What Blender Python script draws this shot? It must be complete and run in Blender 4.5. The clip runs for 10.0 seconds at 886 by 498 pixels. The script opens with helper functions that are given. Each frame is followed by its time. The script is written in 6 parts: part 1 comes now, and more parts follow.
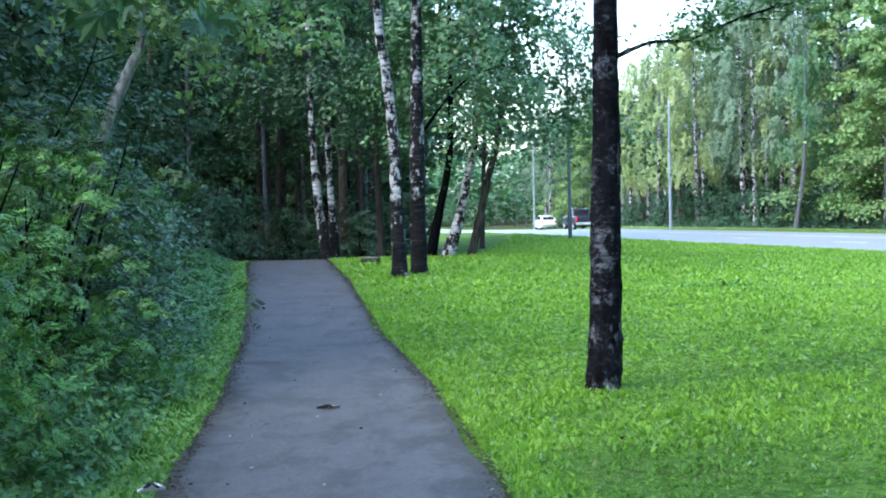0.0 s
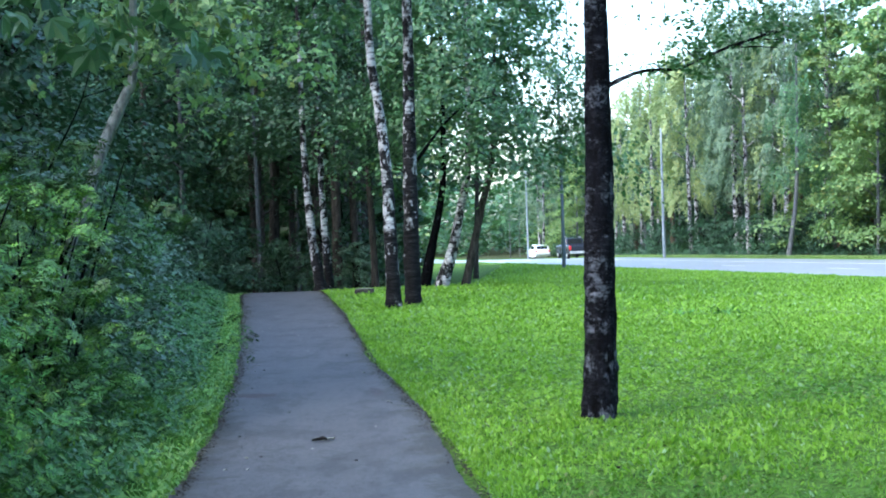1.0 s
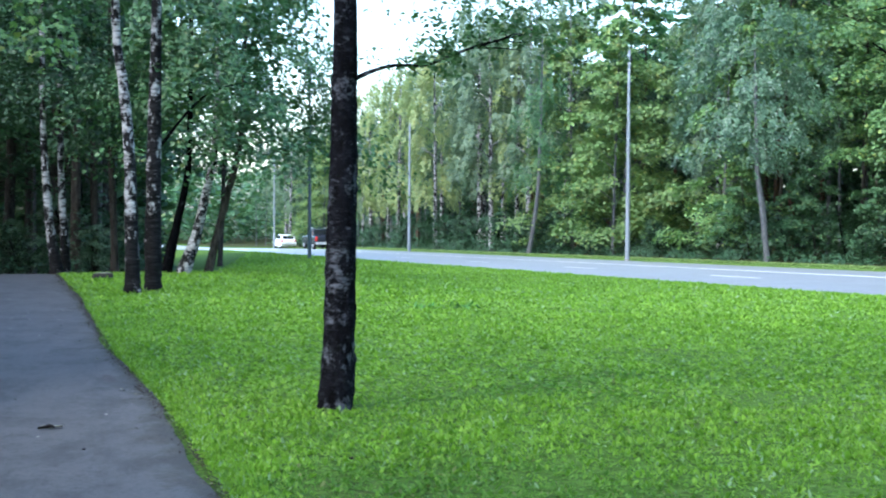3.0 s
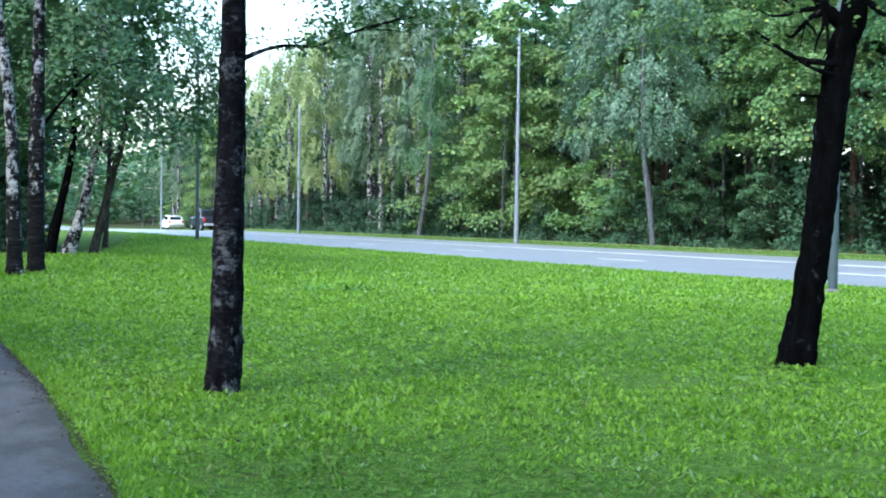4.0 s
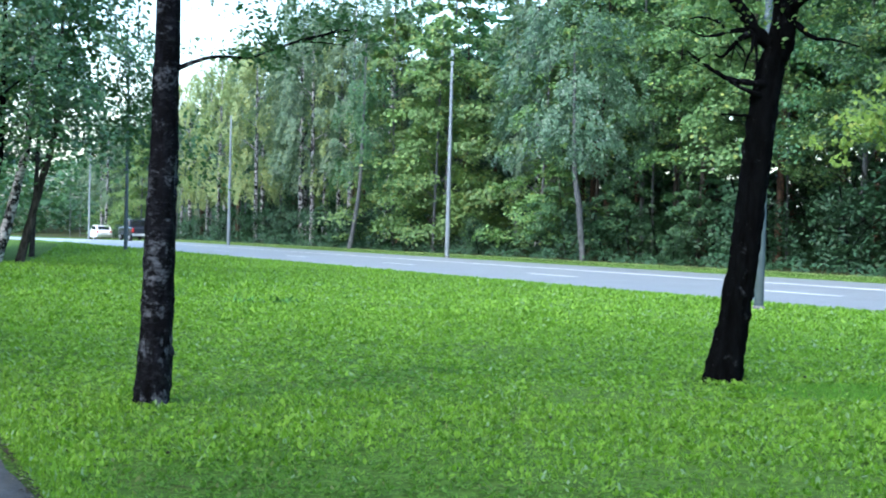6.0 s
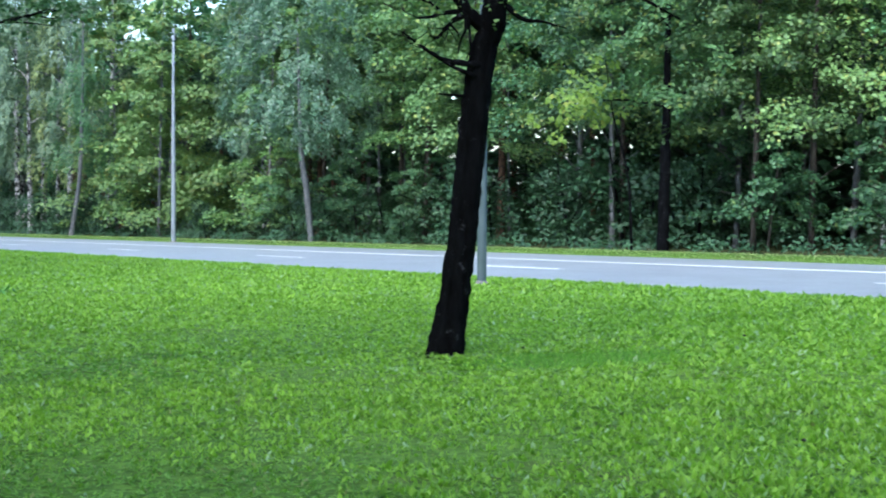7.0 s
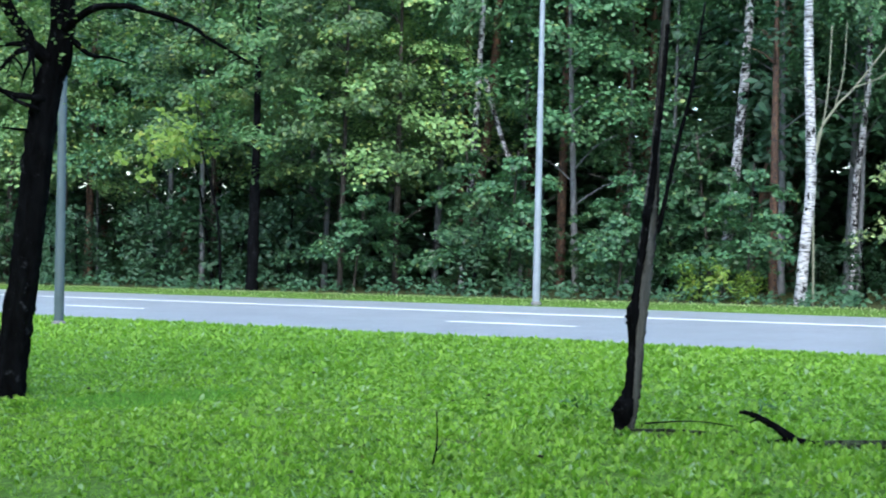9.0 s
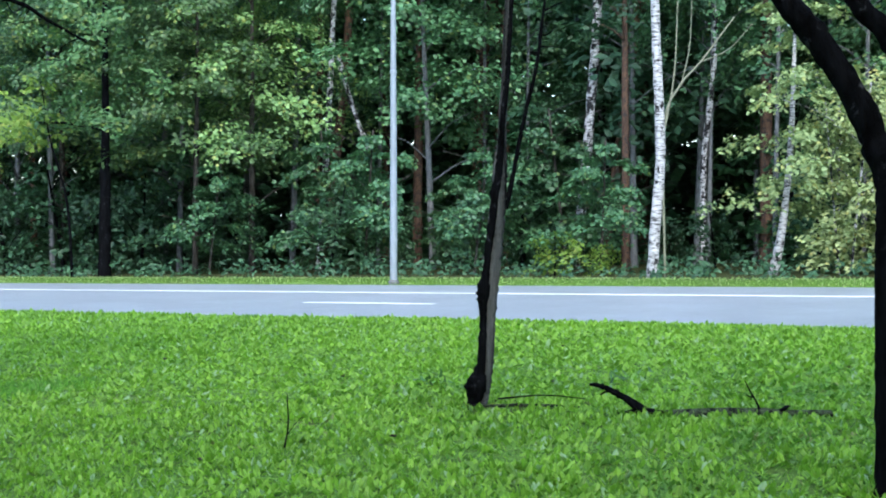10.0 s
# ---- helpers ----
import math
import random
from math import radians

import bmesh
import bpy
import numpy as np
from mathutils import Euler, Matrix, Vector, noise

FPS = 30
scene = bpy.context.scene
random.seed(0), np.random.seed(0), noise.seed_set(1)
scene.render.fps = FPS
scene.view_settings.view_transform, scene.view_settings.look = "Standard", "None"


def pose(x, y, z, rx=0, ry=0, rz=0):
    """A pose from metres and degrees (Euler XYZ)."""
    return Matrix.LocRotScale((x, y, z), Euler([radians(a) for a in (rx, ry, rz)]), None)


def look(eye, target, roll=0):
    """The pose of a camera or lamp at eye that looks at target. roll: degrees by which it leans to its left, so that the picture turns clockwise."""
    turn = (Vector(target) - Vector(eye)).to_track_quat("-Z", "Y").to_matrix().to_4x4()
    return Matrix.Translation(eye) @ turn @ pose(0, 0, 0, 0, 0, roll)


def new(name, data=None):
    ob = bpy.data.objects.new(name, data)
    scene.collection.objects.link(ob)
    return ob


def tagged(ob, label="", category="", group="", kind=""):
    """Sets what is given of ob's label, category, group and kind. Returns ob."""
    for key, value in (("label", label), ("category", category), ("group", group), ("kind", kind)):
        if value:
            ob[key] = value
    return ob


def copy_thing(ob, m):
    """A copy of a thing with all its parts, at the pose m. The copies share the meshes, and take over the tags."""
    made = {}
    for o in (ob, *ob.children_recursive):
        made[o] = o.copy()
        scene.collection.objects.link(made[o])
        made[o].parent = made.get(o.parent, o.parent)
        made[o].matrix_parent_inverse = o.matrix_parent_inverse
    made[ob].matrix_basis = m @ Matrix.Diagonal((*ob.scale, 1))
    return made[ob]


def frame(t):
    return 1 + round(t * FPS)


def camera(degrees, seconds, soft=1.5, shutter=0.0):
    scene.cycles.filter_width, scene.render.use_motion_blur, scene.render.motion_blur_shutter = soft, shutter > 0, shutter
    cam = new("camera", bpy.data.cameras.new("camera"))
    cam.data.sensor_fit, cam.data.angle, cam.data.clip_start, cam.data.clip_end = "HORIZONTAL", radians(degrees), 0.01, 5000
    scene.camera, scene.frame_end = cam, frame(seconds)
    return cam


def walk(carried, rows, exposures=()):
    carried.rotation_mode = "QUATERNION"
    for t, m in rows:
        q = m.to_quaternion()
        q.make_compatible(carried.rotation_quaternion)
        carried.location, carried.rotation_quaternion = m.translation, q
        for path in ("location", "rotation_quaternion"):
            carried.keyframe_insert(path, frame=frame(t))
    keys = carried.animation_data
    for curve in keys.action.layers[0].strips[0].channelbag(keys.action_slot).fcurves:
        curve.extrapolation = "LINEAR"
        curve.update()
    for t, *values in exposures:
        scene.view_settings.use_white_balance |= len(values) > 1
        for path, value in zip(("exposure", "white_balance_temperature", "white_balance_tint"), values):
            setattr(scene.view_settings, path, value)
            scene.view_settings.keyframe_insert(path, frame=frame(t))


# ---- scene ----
cam = camera(34.83, 10.0, soft=1.9, shutter=0.14)
EYE = 1.65
PATH = [
    (0.0, pose(0.0, 0.0, EYE, 87.46, 1.36, 0.01)), (0.5, pose(-0.008, 0.003, EYE, 88.28, 1.20, -0.72)),
    (1.0, pose(0.0, 0.015, EYE, 88.68, 1.92, -0.26)), (1.5, pose(0.004, 0.032, EYE, 88.91, 1.16, 0.06)),
    (2.0, pose(0.008, 0.033, EYE, 88.85, 0.43, -1.26)), (2.5, pose(0.02, 0.041, EYE, 88.79, 0.12, -5.21)),
    (3.0, pose(0.037, 0.016, EYE, 88.16, -0.33, -10.46)), (3.2, pose(0.034, 0.012, EYE, 87.90, -0.50, -12.33)),
    (4.3, pose(0.048, 0.008, EYE, 87.48, -0.84, -15.04)), (4.5, pose(0.049, 0.009, EYE, 87.53, -0.93, -15.16)),
    (5.0, pose(0.043, 0.027, EYE, 88.00, -1.04, -15.42)), (5.2, pose(0.041, 0.02, EYE, 88.16, -1.08, -15.44)),
    (6.3, pose(0.016, -0.028, EYE, 87.92, -1.62, -20.31)), (6.5, pose(0.017, -0.033, EYE, 87.79, -1.47, -22.71)),
    (7.0, pose(0.061, -0.1, EYE, 87.51, -0.45, -28.66)), (7.5, pose(0.06, -0.195, EYE, 88.00, -2.06, -34.28)),
    (8.0, pose(0.111, -0.215, EYE, 88.51, -0.58, -37.82)), (8.5, pose(0.185, -0.288, EYE, 89.04, -0.86, -40.27)),
    (9.0, pose(0.214, -0.381, EYE, 89.36, -1.22, -44.83)), (9.5, pose(0.32, -0.379, EYE, 88.80, -0.59, -49.39)),
    (10.0, pose(0.332, -0.388, EYE, 88.57, 0.05, -50.53)),
]
walk(cam, PATH, exposures=[(0.0, 2.34, 5850, 6), (2.2, 2.26, 5850, 6), (3.2, 2.07, 5900, 5), (4.5, 2.03, 5950, 3), (7.0, 1.98, 5950, 4), (10.0, 1.95, 5950, 4)])

# ---------------------------------------------------------------- light
SUN_AZ, SUN_EL = radians(-125), radians(46)      # azimuth clockwise from the way ahead
world = bpy.data.worlds.new("world")
scene.world = world
world.use_nodes = True
wn = world.node_tree.nodes
sky = wn.new("ShaderNodeTexSky")
sky.sky_type, sky.sun_disc = "NISHITA", False
sky.sun_elevation, sky.sun_rotation = SUN_EL, SUN_AZ
sky.air_density, sky.dust_density, sky.ozone_density = 1.0, 2.0, 1.6
wn["Background"].inputs["Strength"].default_value = 0.165
world.node_tree.links.new(sky.outputs["Color"], wn["Background"].inputs["Color"])
sun = new("sun", bpy.data.lights.new("sun", "SUN"))
sun.data.energy, sun.data.angle, sun.data.color = 0.5, radians(40), (1.0, 0.9, 0.75)
way = Vector((math.sin(SUN_AZ) * math.cos(SUN_EL), math.cos(SUN_AZ) * math.cos(SUN_EL), math.sin(SUN_EL)))
sun.matrix_world = look(way * 60, (0, 0, 0))


# ---------------------------------------------------------------- materials
def material(name):
    m = bpy.data.materials.new(name)
    m.use_nodes = True
    nt = m.node_tree
    return m, nt.nodes, nt.links, nt.nodes["Principled BSDF"]


def noise_node(nodes, links, scale, detail=4.0, rough=0.6, coords="Object", stretch=None):
    tc = nodes.new("ShaderNodeTexCoord")
    n = nodes.new("ShaderNodeTexNoise")
    n.inputs["Scale"].default_value, n.inputs["Detail"].default_value, n.inputs["Roughness"].default_value = scale, detail, rough
    if stretch:
        mp = nodes.new("ShaderNodeMapping")
        mp.inputs["Scale"].default_value = stretch
        links.new(tc.outputs[coords], mp.inputs["Vector"])
        links.new(mp.outputs["Vector"], n.inputs["Vector"])
    else:
        links.new(tc.outputs[coords], n.inputs["Vector"])
    return n.outputs["Fac"]


def ramp(nodes, links, fac, stops):
    r = nodes.new("ShaderNodeValToRGB")
    while len(r.color_ramp.elements) < len(stops):
        r.color_ramp.elements.new(0.5)
    for e, (p, c) in zip(r.color_ramp.elements, stops):
        e.position, e.color = p, (*c, 1)
    links.new(fac, r.inputs["Fac"])
    return r.outputs["Color"]


def mix(nodes, links, fac, a, b, blend="MIX"):
    m = nodes.new("ShaderNodeMix")
    m.data_type, m.blend_type = "RGBA", blend
    for sock, v in ((m.inputs[0], fac), (m.inputs[6], a), (m.inputs[7], b)):
        if isinstance(v, (int, float)):
            sock.default_value = v
        elif isinstance(v, tuple):
            sock.default_value = (*v, 1)
        else:
            links.new(v, sock)
    return m.outputs[2]


def bump(nodes, links, bsdf, height, strength, distance):
    b = nodes.new("ShaderNodeBump")
    b.inputs["Strength"].default_value, b.inputs["Distance"].default_value = strength, distance
    links.new(height, b.inputs["Height"])
    links.new(b.outputs["Normal"], bsdf.inputs["Normal"])


def leaf_material(name, dark, light, odd=None, odd_share=0.0, through_share=0.42, rough=0.45, gloss=0.35, spread=0.0, hues=(0.484, 0.512)):
    """Foliage: each leaf and each plant takes its own shade between two greens; some leaves have an odd colour."""
    m, nodes, links, bsdf = material(name)
    geo, info = nodes.new("ShaderNodeNewGeometry"), nodes.new("ShaderNodeObjectInfo")
    clump = mix(nodes, links, 0.5, noise_node(nodes, links, 0.9, 2.0), noise_node(nodes, links, 5.0, 2.0))
    add = nodes.new("ShaderNodeMath")
    add.operation = "MULTIPLY_ADD"
    links.new(geo.outputs["Random Per Island"], add.inputs[0])
    add.inputs[1].default_value = 0.55
    links.new(clump, add.inputs[2])
    base = ramp(nodes, links, add.outputs[0], [(0.3, dark), (1.0, light)])
    if odd:
        step = nodes.new("ShaderNodeMath")
        step.operation = "GREATER_THAN"
        links.new(geo.outputs["Random Per Island"], step.inputs[0])
        step.inputs[1].default_value = 1 - odd_share
        base = mix(nodes, links, step.outputs[0], base, odd)
    hsv = nodes.new("ShaderNodeHueSaturation")
    mr = nodes.new("ShaderNodeMapRange")
    links.new(info.outputs["Random"], mr.inputs["Value"])
    mr.inputs["To Min"].default_value, mr.inputs["To Max"].default_value = hues
    links.new(mr.outputs["Result"], hsv.inputs["Hue"])
    if spread:
        wrap, shade = nodes.new("ShaderNodeMath"), nodes.new("ShaderNodeMapRange")
        wrap.operation = "PINGPONG"
        links.new(info.outputs["Random"], wrap.inputs[0])
        wrap.inputs[1].default_value = 0.13
        links.new(wrap.outputs[0], shade.inputs["Value"])
        shade.inputs["From Max"].default_value = 0.13
        shade.inputs["To Min"].default_value, shade.inputs["To Max"].default_value = 1 - spread, 1 + spread
        links.new(shade.outputs["Result"], hsv.inputs["Value"])
    links.new(base, hsv.inputs["Color"])
    col = hsv.outputs["Color"]
    links.new(col, bsdf.inputs["Base Color"])
    bsdf.inputs["Roughness"].default_value = rough
    bsdf.inputs["Specular IOR Level"].default_value = gloss
    tr = nodes.new("ShaderNodeBsdfTranslucent")
    warm = mix(nodes, links, 1.0, col, (0.95, 1.0, 0.6), "MULTIPLY")
    links.new(warm, tr.inputs["Color"])
    ms = nodes.new("ShaderNodeMixShader")
    ms.inputs["Fac"].default_value = through_share
    links.new(bsdf.outputs["BSDF"], ms.inputs[1])
    links.new(tr.outputs["BSDF"], ms.inputs[2])
    links.new(ms.outputs["Shader"], nodes["Material Output"].inputs["Surface"])
    return m


def bark_material(name, dark, light, patch=None, patch_share=0.5, stretch=(1, 1, 0.25), scale=14.0, soft=0.035):
    """Bark with long ridges and, where wanted, pale patches."""
    m, nodes, links, bsdf = material(name)
    ridge = noise_node(nodes, links, scale, 6.0, 0.7, stretch=stretch)
    col = ramp(nodes, links, ridge, [(0.35, dark), (0.68, light)])
    if patch:
        p = noise_node(nodes, links, 7.0, 5.0, 0.72, stretch=(1.2, 1.2, 1.1))
        fac = ramp(nodes, links, p, [(patch_share - soft, (0, 0, 0)), (patch_share + soft, (1, 1, 1))])
        col = mix(nodes, links, fac, col, patch)
    links.new(col, bsdf.inputs["Base Color"])
    bsdf.inputs["Roughness"].default_value = 0.95
    bsdf.inputs["Specular IOR Level"].default_value = 0.03
    bump(nodes, links, bsdf, ridge, 1.0, 0.03)
    return m


def patchy_bark_material(name):
    """Old birch bark gone dark, with torn pale flakes across it and upright pale plates near the foot."""
    m, nodes, links, bsdf = material(name)
    ridge = noise_node(nodes, links, 13.0, 6.0, 0.72, stretch=(1, 1, 0.3))
    rings = noise_node(nodes, links, 16.0, 5.0, 0.7, stretch=(0.8, 0.8, 1.7))
    where = noise_node(nodes, links, 3.4, 3.0, 0.55, stretch=(1.2, 1.2, 1.4))
    flake = noise_node(nodes, links, 24.0, 6.0, 0.75, stretch=(0.9, 0.9, 1.2))
    plate = noise_node(nodes, links, 22.0, 5.0, 0.7, stretch=(1.5, 1.5, 0.5))
    tc, xyz, low = (nodes.new("ShaderNode" + k) for k in ("TexCoord", "SeparateXYZ", "MapRange"))
    links.new(tc.outputs["Object"], xyz.inputs[0])
    links.new(xyz.outputs["Z"], low.inputs["Value"])
    low.inputs["From Min"].default_value, low.inputs["From Max"].default_value = 0.55, 0.8
    torn = mix(nodes, links, low.outputs["Result"], plate, flake)
    both = mix(nodes, links, 0.5, torn, where)
    fac = ramp(nodes, links, both, [(0.525, (0, 0, 0)), (0.58, (1, 1, 1))])
    dark = ramp(nodes, links, ridge, [(0.35, (0.0016, 0.0016, 0.0022)), (0.7, (0.012, 0.012, 0.017))])
    dark = mix(nodes, links, ramp(nodes, links, rings, [(0.5, (0, 0, 0)), (0.72, (0.7, 0.7, 0.7))]), dark, (0.035, 0.037, 0.047))
    pale = ramp(nodes, links, rings, [(0.35, (0.035, 0.038, 0.048)), (0.62, (0.13, 0.14, 0.17))])
    links.new(mix(nodes, links, fac, dark, pale), bsdf.inputs["Base Color"])
    bsdf.inputs["Roughness"].default_value = 0.95
    bsdf.inputs["Specular IOR Level"].default_value = 0.05
    bump(nodes, links, bsdf, mix(nodes, links, 0.5, ridge, rings), 1.0, 0.03)
    return m


def birch_material(name, black_share, foot=0.0):
    """White birch bark: dark bands across, black scars, more of them on old trunks."""
    m, nodes, links, bsdf = material(name)
    band = noise_node(nodes, links, 9.0, 4.0, 0.7, stretch=(0.5, 0.5, 2.6))
    scar = noise_node(nodes, links, 3.2, 4.0, 0.7, stretch=(1.5, 1.5, 1.0))
    col = ramp(nodes, links, band, [(0.38, (0.04, 0.038, 0.038)), (0.50, (0.36, 0.36, 0.37)), (0.72, (0.62, 0.62, 0.63))])
    if foot:
        tc, xyz, rise_map, less = (nodes.new("ShaderNode" + k) for k in ("TexCoord", "SeparateXYZ", "MapRange", "Math"))
        links.new(tc.outputs["Object"], xyz.inputs[0])
        links.new(xyz.outputs["Z"], rise_map.inputs["Value"])
        rise_map.inputs["From Min"].default_value, rise_map.inputs["From Max"].default_value = 0.0, foot
        rise_map.inputs["To Min"].default_value, rise_map.inputs["To Max"].default_value = 0.15, 0.0
        less.operation = "SUBTRACT"
        links.new(scar, less.inputs[0])
        links.new(rise_map.outputs["Result"], less.inputs[1])
        scar = less.outputs[0]
    fac = ramp(nodes, links, scar, [(black_share - 0.03, (1, 1, 1)), (black_share + 0.03, (0, 0, 0))])
    col = mix(nodes, links, fac, col, ramp(nodes, links, band, [(0.42, (0.003, 0.003, 0.0035)), (0.62, (0.02, 0.019, 0.021)), (0.75, (0.09, 0.09, 0.095))]))
    links.new(col, bsdf.inputs["Base Color"])
    bsdf.inputs["Roughness"].default_value = 0.85
    bsdf.inputs["Specular IOR Level"].default_value = 0.165
    bump(nodes, links, bsdf, band, 0.5, 0.01)
    return m


def plain_material(name, colour, rough, metal=0.0, vary=0.12, scale=6.0):
    m, nodes, links, bsdf = material(name)
    n = noise_node(nodes, links, scale, 5.0)
    lo, hi = (tuple(c * k for c in colour) for k in (1 - vary, 1 + vary))
    links.new(ramp(nodes, links, n, [(0.3, lo), (0.7, hi)]), bsdf.inputs["Base Color"])
    bsdf.inputs["Roughness"].default_value, bsdf.inputs["Metallic"].default_value = rough, metal
    return m


def asphalt_material(name, base, tint, rough=0.85, dirt=False):
    m, nodes, links, bsdf = material(name)
    grit = noise_node(nodes, links, 180.0, 2.0)
    stain = noise_node(nodes, links, 0.55, 6.0, 0.65)
    wear = noise_node(nodes, links, 4.0, 5.0, 0.7)
    a = ramp(nodes, links, stain, [(0.34, tuple(c * 0.6 for c in base)), (0.66, tuple(c * 1.3 for c in base))])
    b = mix(nodes, links, 0.5, a, ramp(nodes, links, wear, [(0.32, tuple(c * 0.6 for c in base)), (0.68, tint)]))
    mid = noise_node(nodes, links, 38.0, 3.0, 0.7)
    b = mix(nodes, links, 0.3, b, ramp(nodes, links, mid, [(0.35, tuple(c * 0.5 for c in base)), (0.66, tuple(c * 1.5 for c in base))]))
    c = mix(nodes, links, 0.25, b, ramp(nodes, links, grit, [(0.3, (0.02, 0.02, 0.02)), (0.75, (0.4, 0.4, 0.42))]))
    if dirt:
        crumbs = noise_node(nodes, links, 3.2, 6.0, 0.72)
        edge, spread = nodes.new("ShaderNodeVertexColor"), nodes.new("ShaderNodeMath")
        edge.layer_name = "edge"
        spread.operation = "MULTIPLY_ADD"
        links.new(edge.outputs["Color"], spread.inputs[0])
        spread.inputs[1].default_value = 0.34
        links.new(crumbs, spread.inputs[2])
        soil = ramp(nodes, links, mid, [(0.3, (0.018, 0.016, 0.012)), (0.7, (0.07, 0.062, 0.042))])
        c = mix(nodes, links, ramp(nodes, links, spread.outputs[0], [(0.60, (0, 0, 0)), (0.76, (0.9, 0.9, 0.9))]), c, soil)
        blot = noise_node(nodes, links, 1.5, 7.0, 0.75, stretch=(1.6, 0.7, 1))
        c = mix(nodes, links, ramp(nodes, links, blot, [(0.47, (0, 0, 0)), (0.60, (0.6, 0.6, 0.6))]), c, (0.030, 0.029, 0.029))
        pale = noise_node(nodes, links, 60.0, 3.0, 0.8)
        c = mix(nodes, links, ramp(nodes, links, pale, [(0.58, (0, 0, 0)), (0.68, (0.5, 0.5, 0.5))]), c, (0.23, 0.23, 0.21))
        coarse = noise_node(nodes, links, 24.0, 4.0, 0.8, stretch=(1.0, 0.6, 1))
        c = mix(nodes, links, ramp(nodes, links, coarse, [(0.53, (0, 0, 0)), (0.64, (0.6, 0.6, 0.6))]), c, (0.028, 0.027, 0.026))
    links.new(c, bsdf.inputs["Base Color"])
    bsdf.inputs["Roughness"].default_value = rough
    bsdf.inputs["Specular IOR Level"].default_value = 0.42 if dirt else 0.5
    bump(nodes, links, bsdf, grit, 0.4, 0.004)
    return m


def ground_material():
    """Soil and short turf; under the woods brown litter with moss."""
    m, nodes, links, bsdf = material("turf_and_soil")
    fine = noise_node(nodes, links, 26.0, 6.0, 0.7)
    broad = noise_node(nodes, links, 0.7, 4.0, 0.6)
    tc, cells, grey = nodes.new("ShaderNodeTexCoord"), nodes.new("ShaderNodeTexVoronoi"), nodes.new("ShaderNodeSeparateColor")
    cells.inputs["Scale"].default_value = 24.0
    links.new(tc.outputs["Object"], cells.inputs["Vector"])
    links.new(cells.outputs["Color"], grey.inputs["Color"])
    leafy = ramp(nodes, links, grey.outputs[0], [(0.0, (0.035, 0.07, 0.012)), (0.5, (0.075, 0.15, 0.022)), (0.9, (0.13, 0.24, 0.035)), (1.0, (0.16, 0.29, 0.06))])
    turf = ramp(nodes, links, fine, [(0.32, (0.045, 0.09, 0.014)), (0.68, (0.12, 0.22, 0.03))])
    turf = mix(nodes, links, 0.6, turf, leafy)
    bare = ramp(nodes, links, fine, [(0.3, (0.045, 0.045, 0.02)), (0.7, (0.14, 0.16, 0.05))])
    col = mix(nodes, links, ramp(nodes, links, broad, [(0.56, (0, 0, 0)), (0.72, (0.6, 0.6, 0.6))]), turf, bare)
    litter = ramp(nodes, links, fine, [(0.3, (0.018, 0.02, 0.008)), (0.55, (0.05, 0.06, 0.02)), (0.75, (0.1, 0.085, 0.045))])
    wood = nodes.new("ShaderNodeVertexColor")
    wood.layer_name = "woodland"
    col = mix(nodes, links, wood.outputs["Color"], col, litter)
    links.new(col, bsdf.inputs["Base Color"])
    bsdf.inputs["Roughness"].default_value = 1.0
    bsdf.inputs["Specular IOR Level"].default_value = 0.1
    bump(nodes, links, bsdf, cells.outputs["Distance"], 0.3, 0.02)
    return m


GROUND = ground_material()
ROAD = asphalt_material("road_asphalt", (0.34, 0.385, 0.42), (0.41, 0.455, 0.49), 0.38)
FOOT = asphalt_material("path_asphalt", (0.060, 0.059, 0.058), (0.100, 0.099, 0.098), 0.62, True)
BARK_BROWN = bark_material("dim_brown_bark", (0.018, 0.017, 0.015), (0.095, 0.085, 0.075))
PATCH = asphalt_material("dark_repair_asphalt", (0.06, 0.05, 0.05), (0.085, 0.07, 0.07))
PAINT = plain_material("road_paint", (0.9, 0.9, 0.88), 0.6, vary=0.08, scale=20)
STEEL = plain_material("galvanised_steel", (0.225, 0.26, 0.295), 0.45, 0.0, 0.12, 3)
STEEL_OLD = plain_material("painted_grey_steel", (0.062, 0.092, 0.108), 0.6, 0.0, 0.15, 3)
CONCRETE = plain_material("concrete", (0.14, 0.145, 0.145), 0.9, vary=0.2, scale=12)
# the odd pale blades stand for sky glints, painted as leaf colour
GRASS = leaf_material("grass_blades", (0.066, 0.176, 0.018), (0.30, 0.54, 0.064), (0.32, 0.48, 0.25), 0.05, 0.48, 0.38, 0.35, 0.0, (0.497, 0.497))
DULL_TURF = leaf_material("trampled_turf", (0.072, 0.175, 0.028), (0.215, 0.40, 0.068), (0.25, 0.30, 0.11), 0.05, 0.42, 0.5, 0.2)
FINE_SHADOW_TURF = leaf_material("fine_shadow_turf", (0.060, 0.165, 0.022), (0.185, 0.40, 0.055), None, 0.0, 0.4, 0.5, 0.2)
LITTER = leaf_material("old_leaf_crumbs", (0.02, 0.02, 0.014), (0.075, 0.065, 0.045), (0.25, 0.24, 0.17), 0.05, 0.1, 0.8, 0.1)
# darker copy of the verge greens: thicket shade is put into its colour
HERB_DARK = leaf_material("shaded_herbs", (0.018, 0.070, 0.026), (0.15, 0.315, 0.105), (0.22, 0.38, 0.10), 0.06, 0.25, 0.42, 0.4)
DRY_VERGE = leaf_material("dry_verge_grass", (0.14, 0.26, 0.075), (0.34, 0.50, 0.19), (0.36, 0.40, 0.22), 0.1, 0.35)
VERGE = leaf_material("verge_herbs", (0.075, 0.20, 0.055), (0.28, 0.47, 0.12), (0.32, 0.48, 0.10), 0.07, 0.35, 0.42, 0.4)
